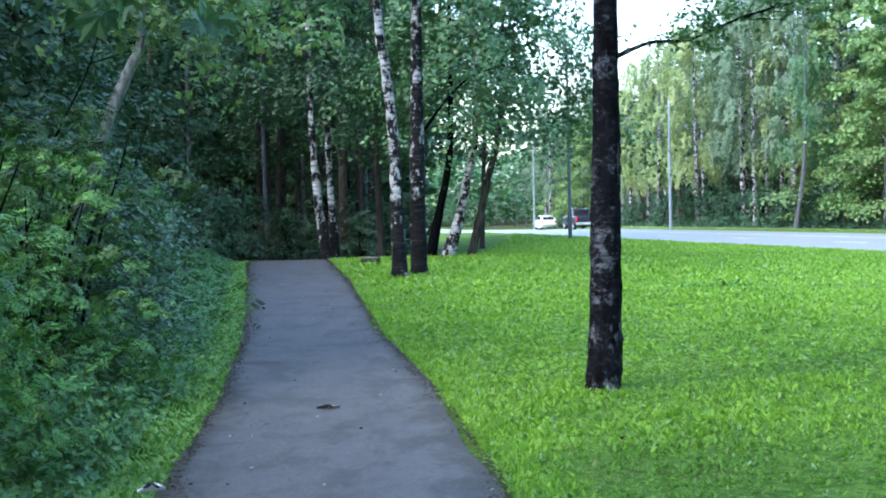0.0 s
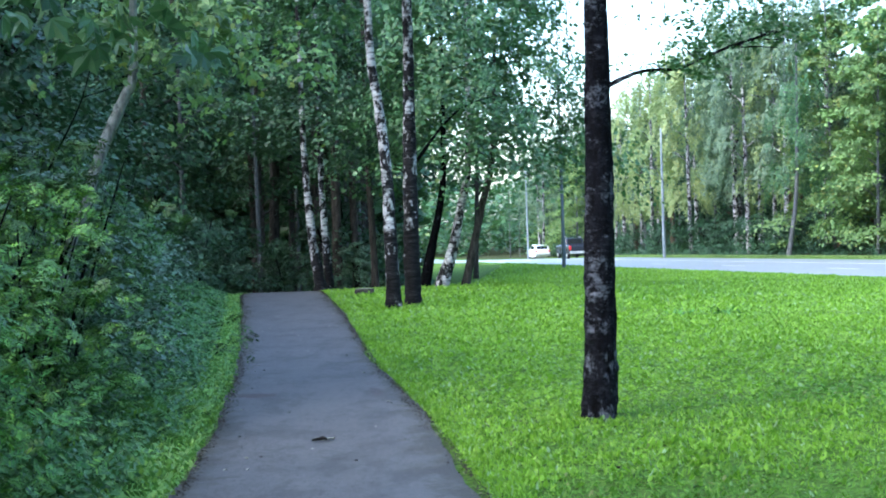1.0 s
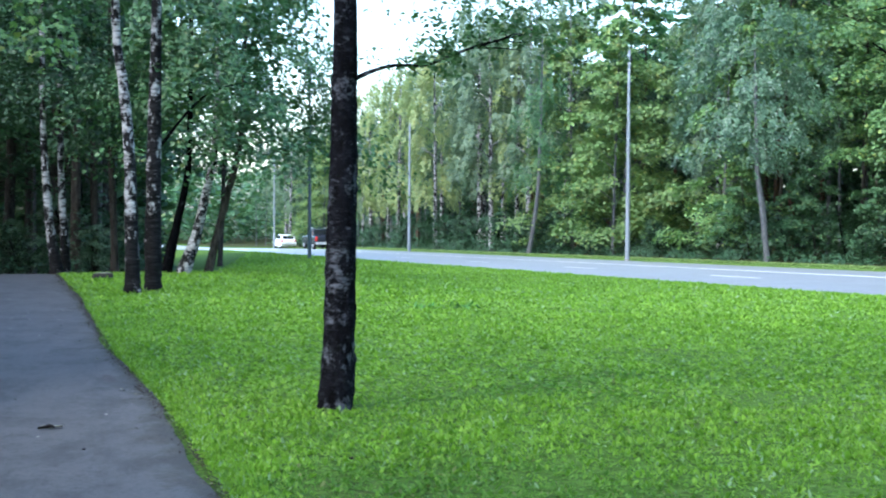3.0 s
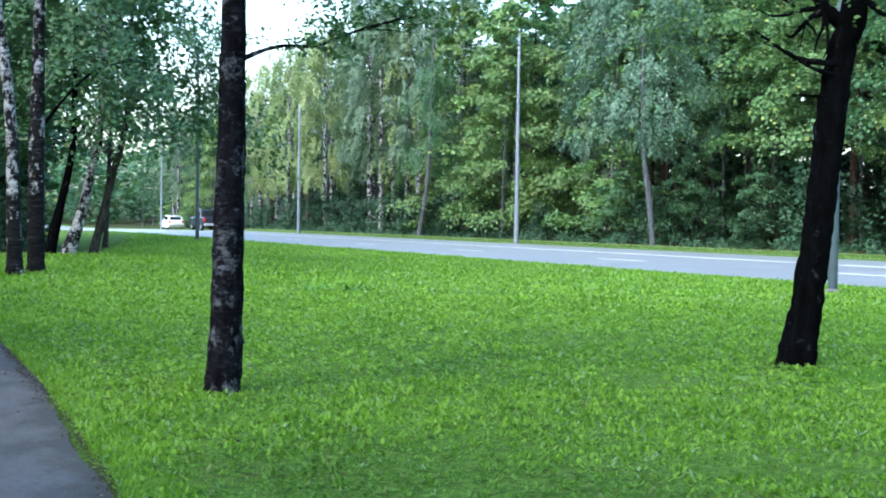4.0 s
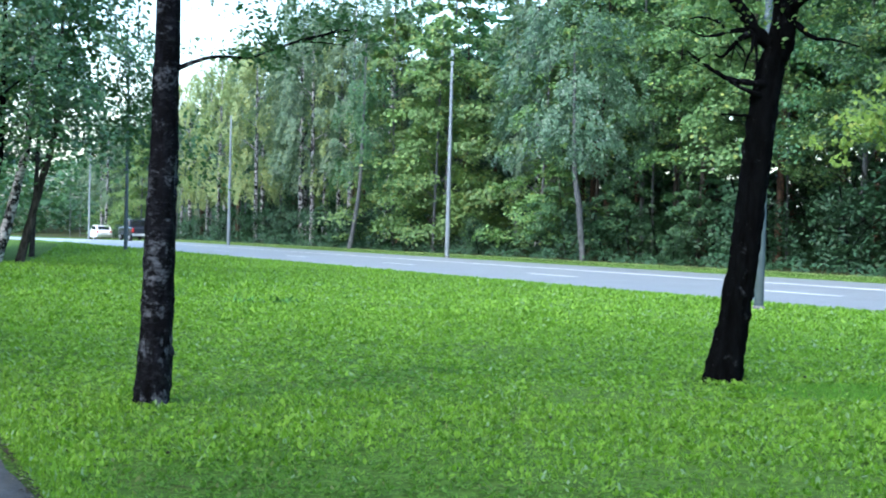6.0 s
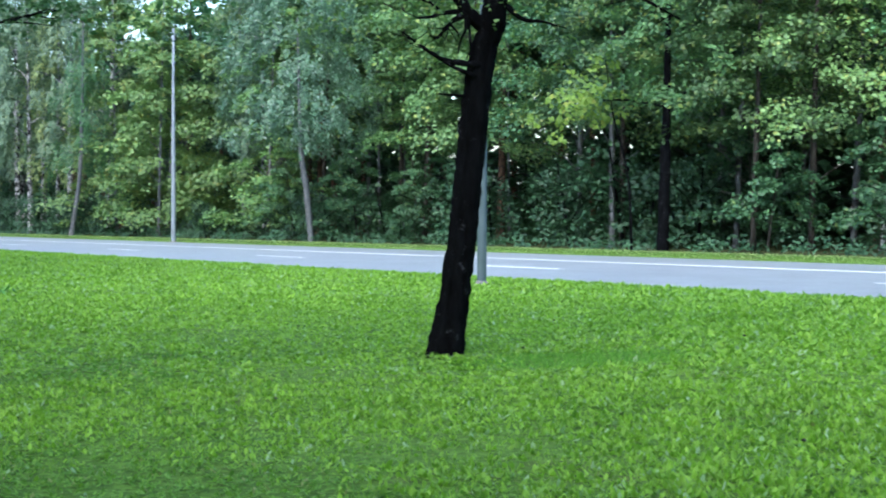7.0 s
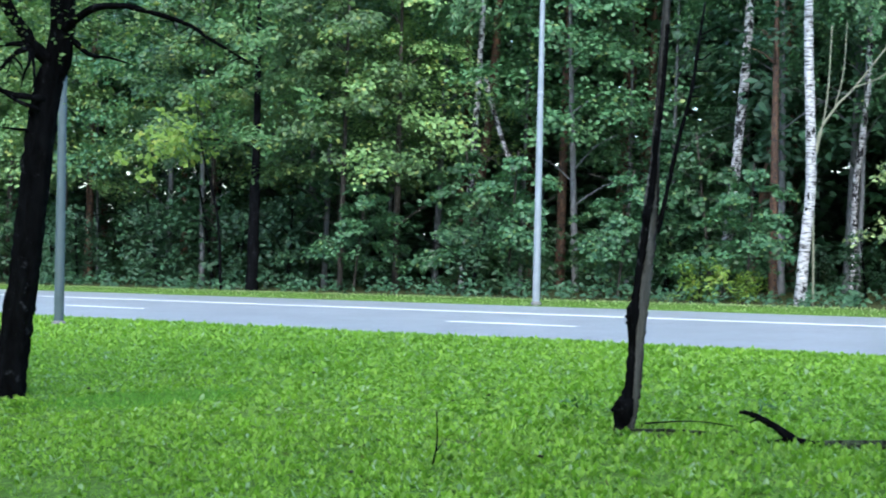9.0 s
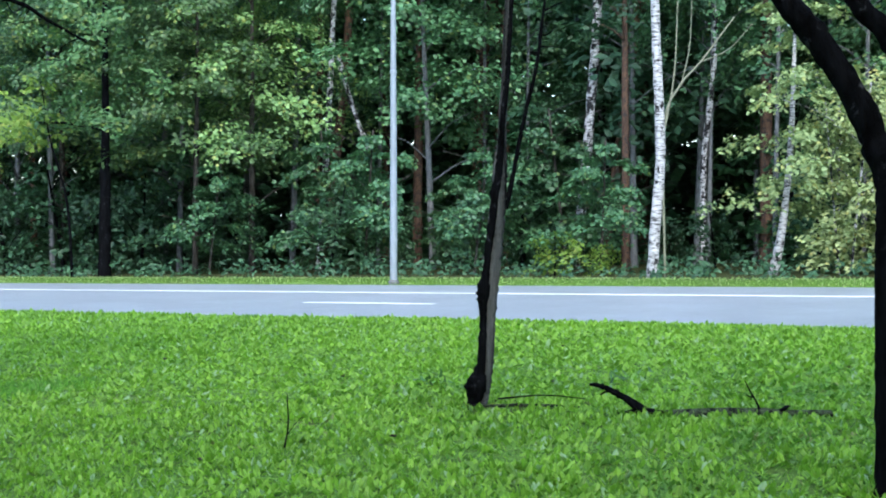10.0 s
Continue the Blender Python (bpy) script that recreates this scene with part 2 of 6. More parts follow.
LEAF_SHRUB = leaf_material("shrub_leaves", (0.003, 0.017, 0.006), (0.105, 0.265, 0.060), (0.15, 0.32, 0.05), 0.08, 0.13, 0.42, 0.26, 0.45)
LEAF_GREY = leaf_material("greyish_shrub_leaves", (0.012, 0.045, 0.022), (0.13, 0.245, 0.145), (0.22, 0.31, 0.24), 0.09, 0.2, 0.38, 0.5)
LEAF_MAPLE = leaf_material("maple_leaves", (0.022, 0.075, 0.030), (0.135, 0.255, 0.09), (0.22, 0.30, 0.08), 0.06, 0.25, 0.42, 0.36, 0.35)
LEAF_LIME = leaf_material("yellow_green_leaves", (0.075, 0.17, 0.03), (0.205, 0.335, 0.058), (0.27, 0.34, 0.07), 0.08, 0.35)
LEAF_LIGHT = leaf_material("light_maple_leaves", (0.055, 0.125, 0.045), (0.22, 0.36, 0.12), (0.27, 0.32, 0.09), 0.07, 0.28, 0.42, 0.4, 0.2)
LEAF_OAK = leaf_material("broad_leaves", (0.010, 0.048, 0.025), (0.092, 0.205, 0.088), (0.16, 0.24, 0.08), 0.04, 0.22, 0.42, 0.4, 0.35)
# darkened copy of the woodland greens: canopy shade is put into this leaf colour
LEAF_SHADE = leaf_material("shade_dark_leaves", (0.010, 0.036, 0.019), (0.052, 0.120, 0.058), None, 0, 0.2, 0.45, 0.3, 0.25)
LEAF_BIRCH = leaf_material("birch_leaves", (0.018, 0.07, 0.032), (0.10, 0.215, 0.085), (0.17, 0.24, 0.09), 0.04, 0.28, 0.4, 0.45)
# distance haze is put into this paler, greyer birch leaf colour
LEAF_HAZY = leaf_material("hazy_grey_green_leaves", (0.058, 0.112, 0.072), (0.205, 0.305, 0.19), (0.24, 0.31, 0.14), 0.05, 0.28, 0.42, 0.36)
# warm sunlight on the birches is put into this yellow leaf colour
LEAF_SUN_YELLOW = leaf_material("sunlit_yellow_birch_leaves", (0.12, 0.19, 0.075), (0.36, 0.45, 0.20), (0.38, 0.40, 0.14), 0.08, 0.3)
LEAF_DARK = leaf_material("spruce_needles", (0.008, 0.032, 0.014), (0.028, 0.08, 0.03), None, 0, 0.15)
BARK_BLACK = bark_material("dark_ridged_bark", (0.001, 0.001, 0.0012), (0.006, 0.0066, 0.008), (0.034, 0.036, 0.042), 0.64)
BARK_PATCHY = patchy_bark_material("dark_birch_bark")
BARK_GREY = bark_material("grey_bark", (0.075, 0.08, 0.085), (0.19, 0.20, 0.21), None, 0.5, (1, 1, 0.3), 18)
BARK_PINE = bark_material("orange_pine_bark", (0.05, 0.035, 0.03), (0.17, 0.10, 0.065), (0.04, 0.035, 0.034), 0.55, (1, 1, 0.35), 9)
BARK_WOOD = bark_material("grey_and_black_dead_wood", (0.004, 0.0038, 0.004), (0.135, 0.14, 0.14), None, 0.5, (1, 1, 0.03), 15)
MOSSY = bark_material("mossy_dead_bark", (0.008, 0.010, 0.007), (0.11, 0.15, 0.08), (0.008, 0.008, 0.008), 0.52, (1, 1, 1), 12)
DEAD_TWIG = plain_material("dry_pale_wood", (0.16, 0.17, 0.12), 0.9, vary=0.3)
BIRCH_WHITE = birch_material("white_birch_bark", 0.42)
BIRCH_OLD = birch_material("old_birch_bark", 0.48)
BIRCH_FOOT = birch_material("birch_bark_black_at_the_foot", 0.468, 3.4)
BIRCH_MID = birch_material("black_marked_birch_bark", 0.505, 1.6)
BARK_PALE = bark_material("pale_lichened_bark", (0.13, 0.145, 0.14), (0.36, 0.39, 0.38), (0.09, 0.10, 0.095), 0.6, (1, 1, 0.3), 16)
BIRCH_DARK = birch_material("blackened_birch_bark", 0.535, 3.0)


# ---------------------------------------------------------------- mesh helpers
class Shape:
    """Gathers points and faces, and makes one mesh of them."""

    def __init__(self):
        self.points, self.faces, self.count = [], [], 0

    def add(self, points, faces):
        points = np.asarray(points, float).reshape(-1, 3)
        self.points.append(points)
        self.faces.append(np.asarray(faces, int) + self.count)
        self.count += len(points)

    def mesh(self, name, mat, smooth=False):
        data = bpy.data.meshes.new(name)
        points = np.concatenate(self.points)
        sizes = np.concatenate([np.full(len(f), f.shape[1]) for f in self.faces])
        loops = np.concatenate([f.ravel() for f in self.faces])
        data.vertices.add(len(points))
        data.vertices.foreach_set("co", points.ravel())
        data.loops.add(len(loops))
        data.loops.foreach_set("vertex_index", loops)
        data.polygons.add(len(sizes))
        data.polygons.foreach_set("loop_start", np.concatenate([[0], np.cumsum(sizes)[:-1]]))
        data.polygons.foreach_set("loop_total", sizes)
        data.polygons.foreach_set("use_smooth", np.full(len(sizes), smooth))
        data.update(calc_edges=True)
        data.materials.append(mat)
        return data


def part(name, data, parent, label=""):
    ob = new(name, data)
    ob.parent = parent
    return tagged(ob, label) if label else ob


def thing(name, x, y, z, label, category, group="", kind=""):
    ob = new(name)
    ob.matrix_basis = pose(x, y, z)
    ob.empty_display_size = 0.2
    return tagged(ob, label, category, group, kind)


def curve_points(ctrl, steps):
    """A smooth line through control points (x, y, z, radius)."""
    c = np.asarray(ctrl, float)
    c = np.vstack([2 * c[0] - c[1], c, 2 * c[-1] - c[-2]])
    out = []
    for i in range(1, len(c) - 2):
        for k in range(steps):
            t = k / steps
            out.append(0.5 * (2 * c[i] + (c[i + 1] - c[i - 1]) * t + (2 * c[i - 1] - 5 * c[i] + 4 * c[i + 1] - c[i + 2]) * t ** 2
                              + (3 * c[i] - c[i - 1] - 3 * c[i + 1] + c[i + 2]) * t ** 3))
    out.append(c[-2])
    out = np.array(out)
    out[:, 3] = np.maximum(out[:, 3], 0.002)
    return out


def tube(shape, ctrl, sides=10, steps=4, rough=0.06, seed=0, flare=0.0):
    """A round limb along control points, its girth uneven."""
    line = curve_points(ctrl, steps)
    p, r = line[:, :3], line[:, 3]
    tan = np.gradient(p, axis=0)
    tan /= np.linalg.norm(tan, axis=1)[:, None] + 1e-9
    ref = np.array([1.0, 0.13, 0.0]) if abs(tan[0, 0]) < 0.8 else np.array([0.0, 0.1, 1.0])
    u = ref - tan * (tan @ ref)[:, None]
    u /= np.linalg.norm(u, axis=1)[:, None]
    v = np.cross(tan, u)
    rng = np.random.default_rng(seed + 7)
    ang = np.arange(sides) / sides * 2 * np.pi
    wob = 1 + rough * rng.standard_normal((len(p), sides))
    ridge = 1 + rough * 1.2 * rng.standard_normal(sides)[None, :]
    if flare:
        h = np.linalg.norm(p - p[0], axis=1)
        toes = 1 + 0.35 * np.cos(ang * 4 + seed)[None, :]
        wob = wob * (1 + flare * np.exp(-h / 0.18)[:, None] * toes)
    ring = p[:, None] + (r[:, None] * wob * ridge)[:, :, None] * (u[:, None] * np.cos(ang)[None, :, None] + v[:, None] * np.sin(ang)[None, :, None])
    n = len(p)
    i, j = np.meshgrid(np.arange(n - 1), np.arange(sides), indexing="ij")
    a, b = i * sides + j, i * sides + (j + 1) % sides
    shape.add(ring.reshape(-1, 3), np.stack([a, b, b + sides, a + sides], -1).reshape(-1, 4))
    shape.faces.append(np.arange(sides)[None, :] + shape.count - sides)


OVAL = (np.array([(0, 0, 0), (0.3, 0.42, 0.06), (0, 1, -0.06), (-0.3, 0.42, 0.06)]), np.array([(0, 1, 2, 3)]))
LOBED = (np.array([(0, 0, 0), (0.42, 0.12, 0.03), (0.55, 0.55, -0.05), (0.22, 0.55, 0.05), (0, 1.05, -0.1), (-0.22, 0.55, 0.05),
                   (-0.55, 0.55, -0.05), (-0.42, 0.12, 0.03)]), np.array([(0, 1, 2, 3), (0, 3, 4, 5), (0, 5, 6, 7)]))
BROAD = (np.array([(0, 0, 0), (0.46, 0.5, 0.05), (0, 1, -0.08), (-0.46, 0.5, 0.05)]), np.array([(0, 1, 2, 3)]))
ROUND = (np.array([(0, 0, 0), (0.42, 0.3, 0.04), (0.38, 0.75, 0.02), (0, 1, -0.1), (-0.38, 0.75, 0.02), (-0.42, 0.3, 0.04)]), np.array([(0, 1, 2, 3), (0, 3, 4, 5)]))


def frond(pairs):
    """A feathered leaf: pairs of narrow leaflets along a drooping stalk and one at its tip."""
    pts, fcs = [], []
    for k in range(pairs + 1):
        y = 0.12 + 0.66 * k / pairs
        z = -0.16 * y * y
        for side in ((-1, 1) if k < pairs else (0,)):
            ln = 0.40 - 0.14 * abs(k / pairs - 0.4)
            d = np.array([side * 0.82, 0.57, -0.12]) if side else np.array([0, 1.0, -0.2])
            w = np.array([-d[1], d[0], 0.0]) * 0.17 * ln
            o = np.array([0, y, z])
            n = len(pts)
            pts += [o, o + d * ln * 0.45 + w, o + d * ln, o + d * ln * 0.45 - w]
            fcs.append((n, n + 1, n + 2, n + 3))
    return np.array(pts), np.array(fcs)


FROND = frond(4)
BLADE = (np.array([(-0.5, 0, 0), (0.5, 0, 0), (0.42, 0.6, 0.0), (0.0, 1.0, -0.12)]), np.array([(0, 1, 2, 3)]))


def unit(v):
    return v / (np.linalg.norm(v, axis=1)[:, None] + 1e-9)


def leaves(shape, rng, at, size, template, droop=0.25, tilt=0.55, upright=0.0, width=1.0, facing=None):
    """Leaves at the points: heading at random, lying roughly flat (or square to facing) and drooping, or standing by upright."""
    at = np.asarray(at, float)
    n = len(at)
    size = np.broadcast_to(size, n) * rng.uniform(0.7, 1.25, n)
    head = rng.uniform(0, 2 * np.pi, n)
    if upright:
        pitch = np.clip(rng.normal(upright, 0.35, n), 0.1, 1.55)
        fwd = np.stack([np.cos(head) * np.cos(pitch), np.sin(head) * np.cos(pitch), np.sin(pitch)], 1)
        side = np.stack([-np.sin(head), np.cos(head), np.zeros(n)], 1)
        side = unit(side + rng.normal(0, 0.3, (n, 3)))
        up = unit(np.cross(side, fwd))
    else:
        up = np.array([0.0, 0.0, 1.0]) if facing is None else facing
        up = unit(up + rng.normal(0, tilt, (n, 3)))
        fwd = np.stack([np.cos(head), np.sin(head), np.full(n, -droop)], 1)
        fwd = unit(fwd - up * np.sum(fwd * up, 1)[:, None])
        side = np.cross(fwd, up)
    pts, fcs = template
    out = at[:, None] + size[:, None, None] * (side[:, None] * (pts[None, :, 0, None] * width) + fwd[:, None] * pts[None, :, 1, None] + up[:, None] * pts[None, :, 2, None])
    idx = (np.arange(n)[:, None, None] * len(pts) + fcs[None]).reshape(-1, fcs.shape[1])
    shape.add(out.reshape(-1, 3), idx)


def sprays(rng, centres, radius, count, flat=0.2, sag=0.25):
    """Points of leaf sprays: flat, uneven discs that sag at the rim."""
    c = np.repeat(centres, count, axis=0)
    rr = np.repeat(np.broadcast_to(radius, len(centres)), count)
    ang, q = rng.uniform(0, 2 * np.pi, len(c)), np.sqrt(rng.uniform(0, 1, len(c)))
    lobes = 1 + 0.35 * np.sin(ang * 3 + np.repeat(rng.uniform(0, 6, len(centres)), count))
    off = np.stack([np.cos(ang) * q * rr * lobes, np.sin(ang) * q * rr * lobes, rng.normal(0, flat, len(c)) * rr - sag * q ** 2 * rr], 1)
    return c + off


def leaning_sprays(rng, centres, facing, radius, count, thick=0.16):
    """Leaf sprays, each a bulging disc square to its own direction; gives the points and the leaves' facing."""
    k = np.repeat(np.arange(len(centres)), count)
    f = unit(facing)[k]
    a = unit(np.cross(f, np.array([0.31, 0.23, 0.92])))
    b = np.cross(f, a)
    rr = np.broadcast_to(radius, len(centres))[k]
    ang, q = rng.uniform(0, 2 * np.pi, len(k)), np.sqrt(rng.uniform(0, 1, len(k)))
    rim = rr * (1 + 0.3 * np.sin(ang * 3 + k * 1.7))
    out = a * (np.cos(ang) * q * rim)[:, None] + b * (np.sin(ang) * q * rim)[:, None]
    p = centres[k] + out + f * ((rng.normal(0, thick, len(k)) - 0.35 * q ** 2) * rr)[:, None]
    return p, unit(f + out / rr[:, None] * 0.5)


# ---------------------------------------------------------------- lie of the land
ROAD_TURN = radians(82.21)
ACROSS = np.array([math.sin(ROAD_TURN), math.cos(ROAD_TURN)])     # from the lawn over the road
ALONG = np.array([math.cos(ROAD_TURN), -math.sin(ROAD_TURN)])     # along the road
NEAR_EDGE, FAR_EDGE, DASH_LINE, SIDE_LINE = 18.7, 30.05, 22.52, 26.4


def smooth(a, b, v):
    t = np.clip((np.asarray(v, float) - a) / (b - a), 0, 1)
    return t * t * (3 - 2 * t)


def road_height(s):
    s = np.asarray(s, float)
    far = np.sign(s) * (np.minimum(np.abs(s), 170) + 60 * np.tanh(np.maximum(np.abs(s) - 170, 0) / 60))
    return 0.25 + 0.0215 * far - 0.008 * np.maximum(-far - 112, 0)


def land_ns(n, s):
    back = -np.asarray(s, float)
    low = -0.007 * 3 * np.logaddexp(0, (back - 20) / 3) - 0.045 * np.logaddexp(0, back - 35.0)
    low = np.maximum(low, road_height(-400.0))
    h = low + (road_height(s) - low) * smooth(5, 17, n)
    h = h - 0.10 * smooth(NEAR_EDGE - 0.5, NEAR_EDGE + 0.3, n) * (1 - smooth(FAR_EDGE - 0.3, FAR_EDGE + 0.2, n))
    return h + 0.12 * smooth(30.2, 31.0, n)


def land(x, y):
    return land_ns(np.asarray(x) * ACROSS[0] + np.asarray(y) * ACROSS[1], np.asarray(x) * ALONG[0] + np.asarray(y) * ALONG[1])


def at_road(n, s):
    return (ACROSS[0] * n + ALONG[0] * s, ACROSS[1] * n + ALONG[1] * s)


PATH_Y = np.array([-40, -10, 0, 7.5, 11.2, 15.5, 20.2, 26, 33.4, 40, 60, 90])
PATH_L = np.array([2.6, -0.6, -1.2, -1.55, -1.80, -2.23, -2.86, -3.65, -4.70, -5.4, -8.2, -13])
PATH_R = np.array([4.7, 1.6, 0.95, 0.30, -0.09, -0.70, -1.20, -1.80, -2.72, -3.5, -6.2, -11])


def path_side(y, edge):
    return np.interp(y, PATH_Y, edge)


def build_ground():
    ns = np.concatenate([-np.geomspace(1600, 44, 22), np.arange(-40, 36, 0.8), np.geomspace(38, 1600, 24)])
    ss = np.concatenate([-np.geomspace(1800, 124, 26), np.arange(-120, 26, 1.2), np.geomspace(28, 1600, 24)])
    gn, gs = np.meshgrid(ns, ss, indexing="ij")
    x, y = ACROSS[0] * gn + ALONG[0] * gs, ACROSS[1] * gn + ALONG[1] * gs
    z = land_ns(gn, gs)
    near = np.exp(-(x ** 2 + y ** 2) / 60 ** 2)
    z = z + near * 0.03 * np.sin(x * 1.3 + 0.7 * y) * np.sin(y * 0.9 - 0.4 * x) * smooth(1.2, 3, x - path_side(y, PATH_R))
    k = len(ss)
    i, j = np.meshgrid(np.arange(len(ns) - 1), np.arange(k - 1), indexing="ij")
    a = i * k + j
    sh = Shape()
    sh.add(np.stack([x, y, z], -1).reshape(-1, 3), np.stack([a, a + k, a + k + 1, a + 1], -1).reshape(-1, 4))
    data = sh.mesh("ground", GROUND, True)
    wood = np.maximum(smooth(31.0, 32.0, gn), smooth(0.6, 1.8, path_side(y, PATH_L) - x))
    wood = np.maximum(wood, smooth(34, 40, y) * (1 - smooth(5.0, 6.2, gn))).ravel()
    layer = data.color_attributes.new("woodland", "FLOAT_COLOR", "POINT")
    layer.data.foreach_set("color", np.repeat(wood[:, None], 4, 1).ravel())
    return tagged(new("ground", data), "green lawn running into brown woodland floor", "ground", kind="structure")


def strip(name, mat, rows, thick):
    """A slab from rows of (left x, left y, right x, right y, z), with sides; split across for an even surface."""
    sh = Shape()
    cols = 10
    rows = np.asarray(rows, float)
    pts = []
    for k in range(cols + 1):
        f = k / cols
        pts.append(np.stack([rows[:, 0] * (1 - f) + rows[:, 2] * f, rows[:, 1] * (1 - f) + rows[:, 3] * f, rows[:, 4]], 1))
    left, right = pts[0].copy(), pts[-1].copy()
    left[:, 2] -= thick
    right[:, 2] -= thick
    pts = [left] + pts + [right]
    g = np.stack(pts, 1)
    m = g.shape[1]
    i, j = np.meshgrid(np.arange(len(rows) - 1), np.arange(m - 1), indexing="ij")
    a = i * m + j
    sh.add(g.reshape(-1, 3), np.stack([a, a + 1, a + m + 1, a + m], -1).reshape(-1, 4))
    data = sh.mesh(name, mat)
    side = np.concatenate([[1], np.abs(np.linspace(-1, 1, cols + 1)) ** 4, [1]])
    layer = data.color_attributes.new("edge", "FLOAT_COLOR", "POINT")
    layer.data.foreach_set("color", np.repeat(np.tile(side, len(rows))[:, None], 4, 1).ravel())
    return data


ground = build_ground()

road_rows = []
for s in np.concatenate([np.arange(-480, 200, 6.0)]):
    (x0, y0), (x1, y1) = at_road(NEAR_EDGE, s), at_road(FAR_EDGE, s)
    road_rows.append((x0, y0, x1, y1, float(road_height(s)) + 0.01))
road = tagged(new("road", strip("road", ROAD, road_rows, 0.3)), "pale grey asphalt road with white lane markings", "road", kind="structure")


def marking(name, n, s0, s1, width):
    rows = []
    for s in np.linspace(s0, s1, max(2, int((s1 - s0) / 6) + 1)):
        (x0, y0), (x1, y1) = at_road(n - width / 2, s), at_road(n + width / 2, s)
        rows.append((x0, y0, x1, y1, float(road_height(s)) + 0.016))
    return part(name, strip(name, PAINT, rows, 0.004), road)


FIRST_DASH = -16.49
for k in range(-20, 4):
    marking("lane_dash", DASH_LINE, FIRST_DASH + 12 * k, FIRST_DASH + 12 * k + 3, 0.17)
marking("edge_line", SIDE_LINE, -480, 190, 0.23)

path_rows = []
rng_path = np.random.default_rng(4)
wob = np.zeros(2)
for y in np.arange(-40, 80, 0.25):
    wob = wob * 0.8 + rng_path.normal(0, 0.014, 2)
    x0, x1 = float(path_side(y, PATH_L)) + wob[0], float(path_side(y, PATH_R)) + wob[1]
    path_rows.append((x0, y, x1, y, float(land((x0 + x1) / 2, y)) + 0.035))
path = tagged(new("footpath", strip("footpath", FOOT, path_rows, 0.2)), "grey asphalt footpath with crumbling edges", "path", kind="structure")


# ---------------------------------------------------------------- trees
def local(ctrl, base):
    return [(c[0] - base[0], c[1] - base[1], c[2] - base[2], c[3]) for c in ctrl]


def rise(ctrl, top, lean=(0.0, 0.0)):
    """Carries a trunk on upward to a thin top."""
    x, y, z, r = ctrl[-1]
    px, py, pz, _ = ctrl[-2]
    k = (top - z) / max(z - pz, 0.1)
    dx, dy = (x - px) * min(k, 1.2) * 0.6 + lean[0], (y - py) * min(k, 1.2) * 0.6 + lean[1]
    return list(ctrl) + [(x + dx * 0.5, y + dy * 0.5, (z + top) / 2, r * 0.7), (x + dx, y + dy, top, 0.02)]


def sink(ctrl):
    """Starts the trunk a little under the ground."""
    x, y, z, r = ctrl[0]
    return [(x, y, min(z, float(land(x, y))) - 0.12, r * 1.05)] + list(ctrl)


def real_tree(name, label, ctrl, bark, limbs=(), top=None, crown=None, sides=14, flare=0.35, seed=1, group="", rough=0.05, limb_bark=None):
    """A tree along its own trunk line; limbs are (control points, leafy or not); crown is a function that fills a Shape with leaves."""
    full = sink(ctrl)
    base = (full[0][0], full[0][1], float(land(full[0][0], full[0][1])))
    t = thing(name, *base, label, "tree", group)
    line = rise(full, top) if top else full
    sh = Shape()
    tube(sh, local(line, base), sides, 12 if sides > 14 else 6, rough, seed, flare)
    part("trunk", sh.mesh("trunk", bark, True), t)
    for k, limb in enumerate(limbs):
        sh = Shape()
        tube(sh, local(limb, base), 7, 5, 0.10, seed + k)
        part("branch", sh.mesh("branch", limb_bark or bark, True), t)
    if crown:
        sh = Shape()
        mat = crown(sh, np.random.default_rng(seed), base, local(line, base))
        part("crown", sh.mesh("crown", mat), t)
    return t


def twigs(rng, line, count, length, up=0.4, radius=0.008):
    """Thin twigs that leave a limb on all sides."""
    pts = curve_points(line, 6)
    out = []
    for k in range(count):
        p = pts[rng.integers(len(pts) // 4, len(pts))]
        a, ln = rng.uniform(0, 6.28), length * rng.uniform(0.4, 1.2)
        d = np.array([math.cos(a), math.sin(a), up * rng.uniform(-0.6, 1.3)]) * ln
        out.append([(*p[:3], radius), (*(p[:3] + d * 0.5 + rng.normal(0, 0.05 * ln, 3)), radius * 0.7), (*(p[:3] + d), 0.002)])
    return out


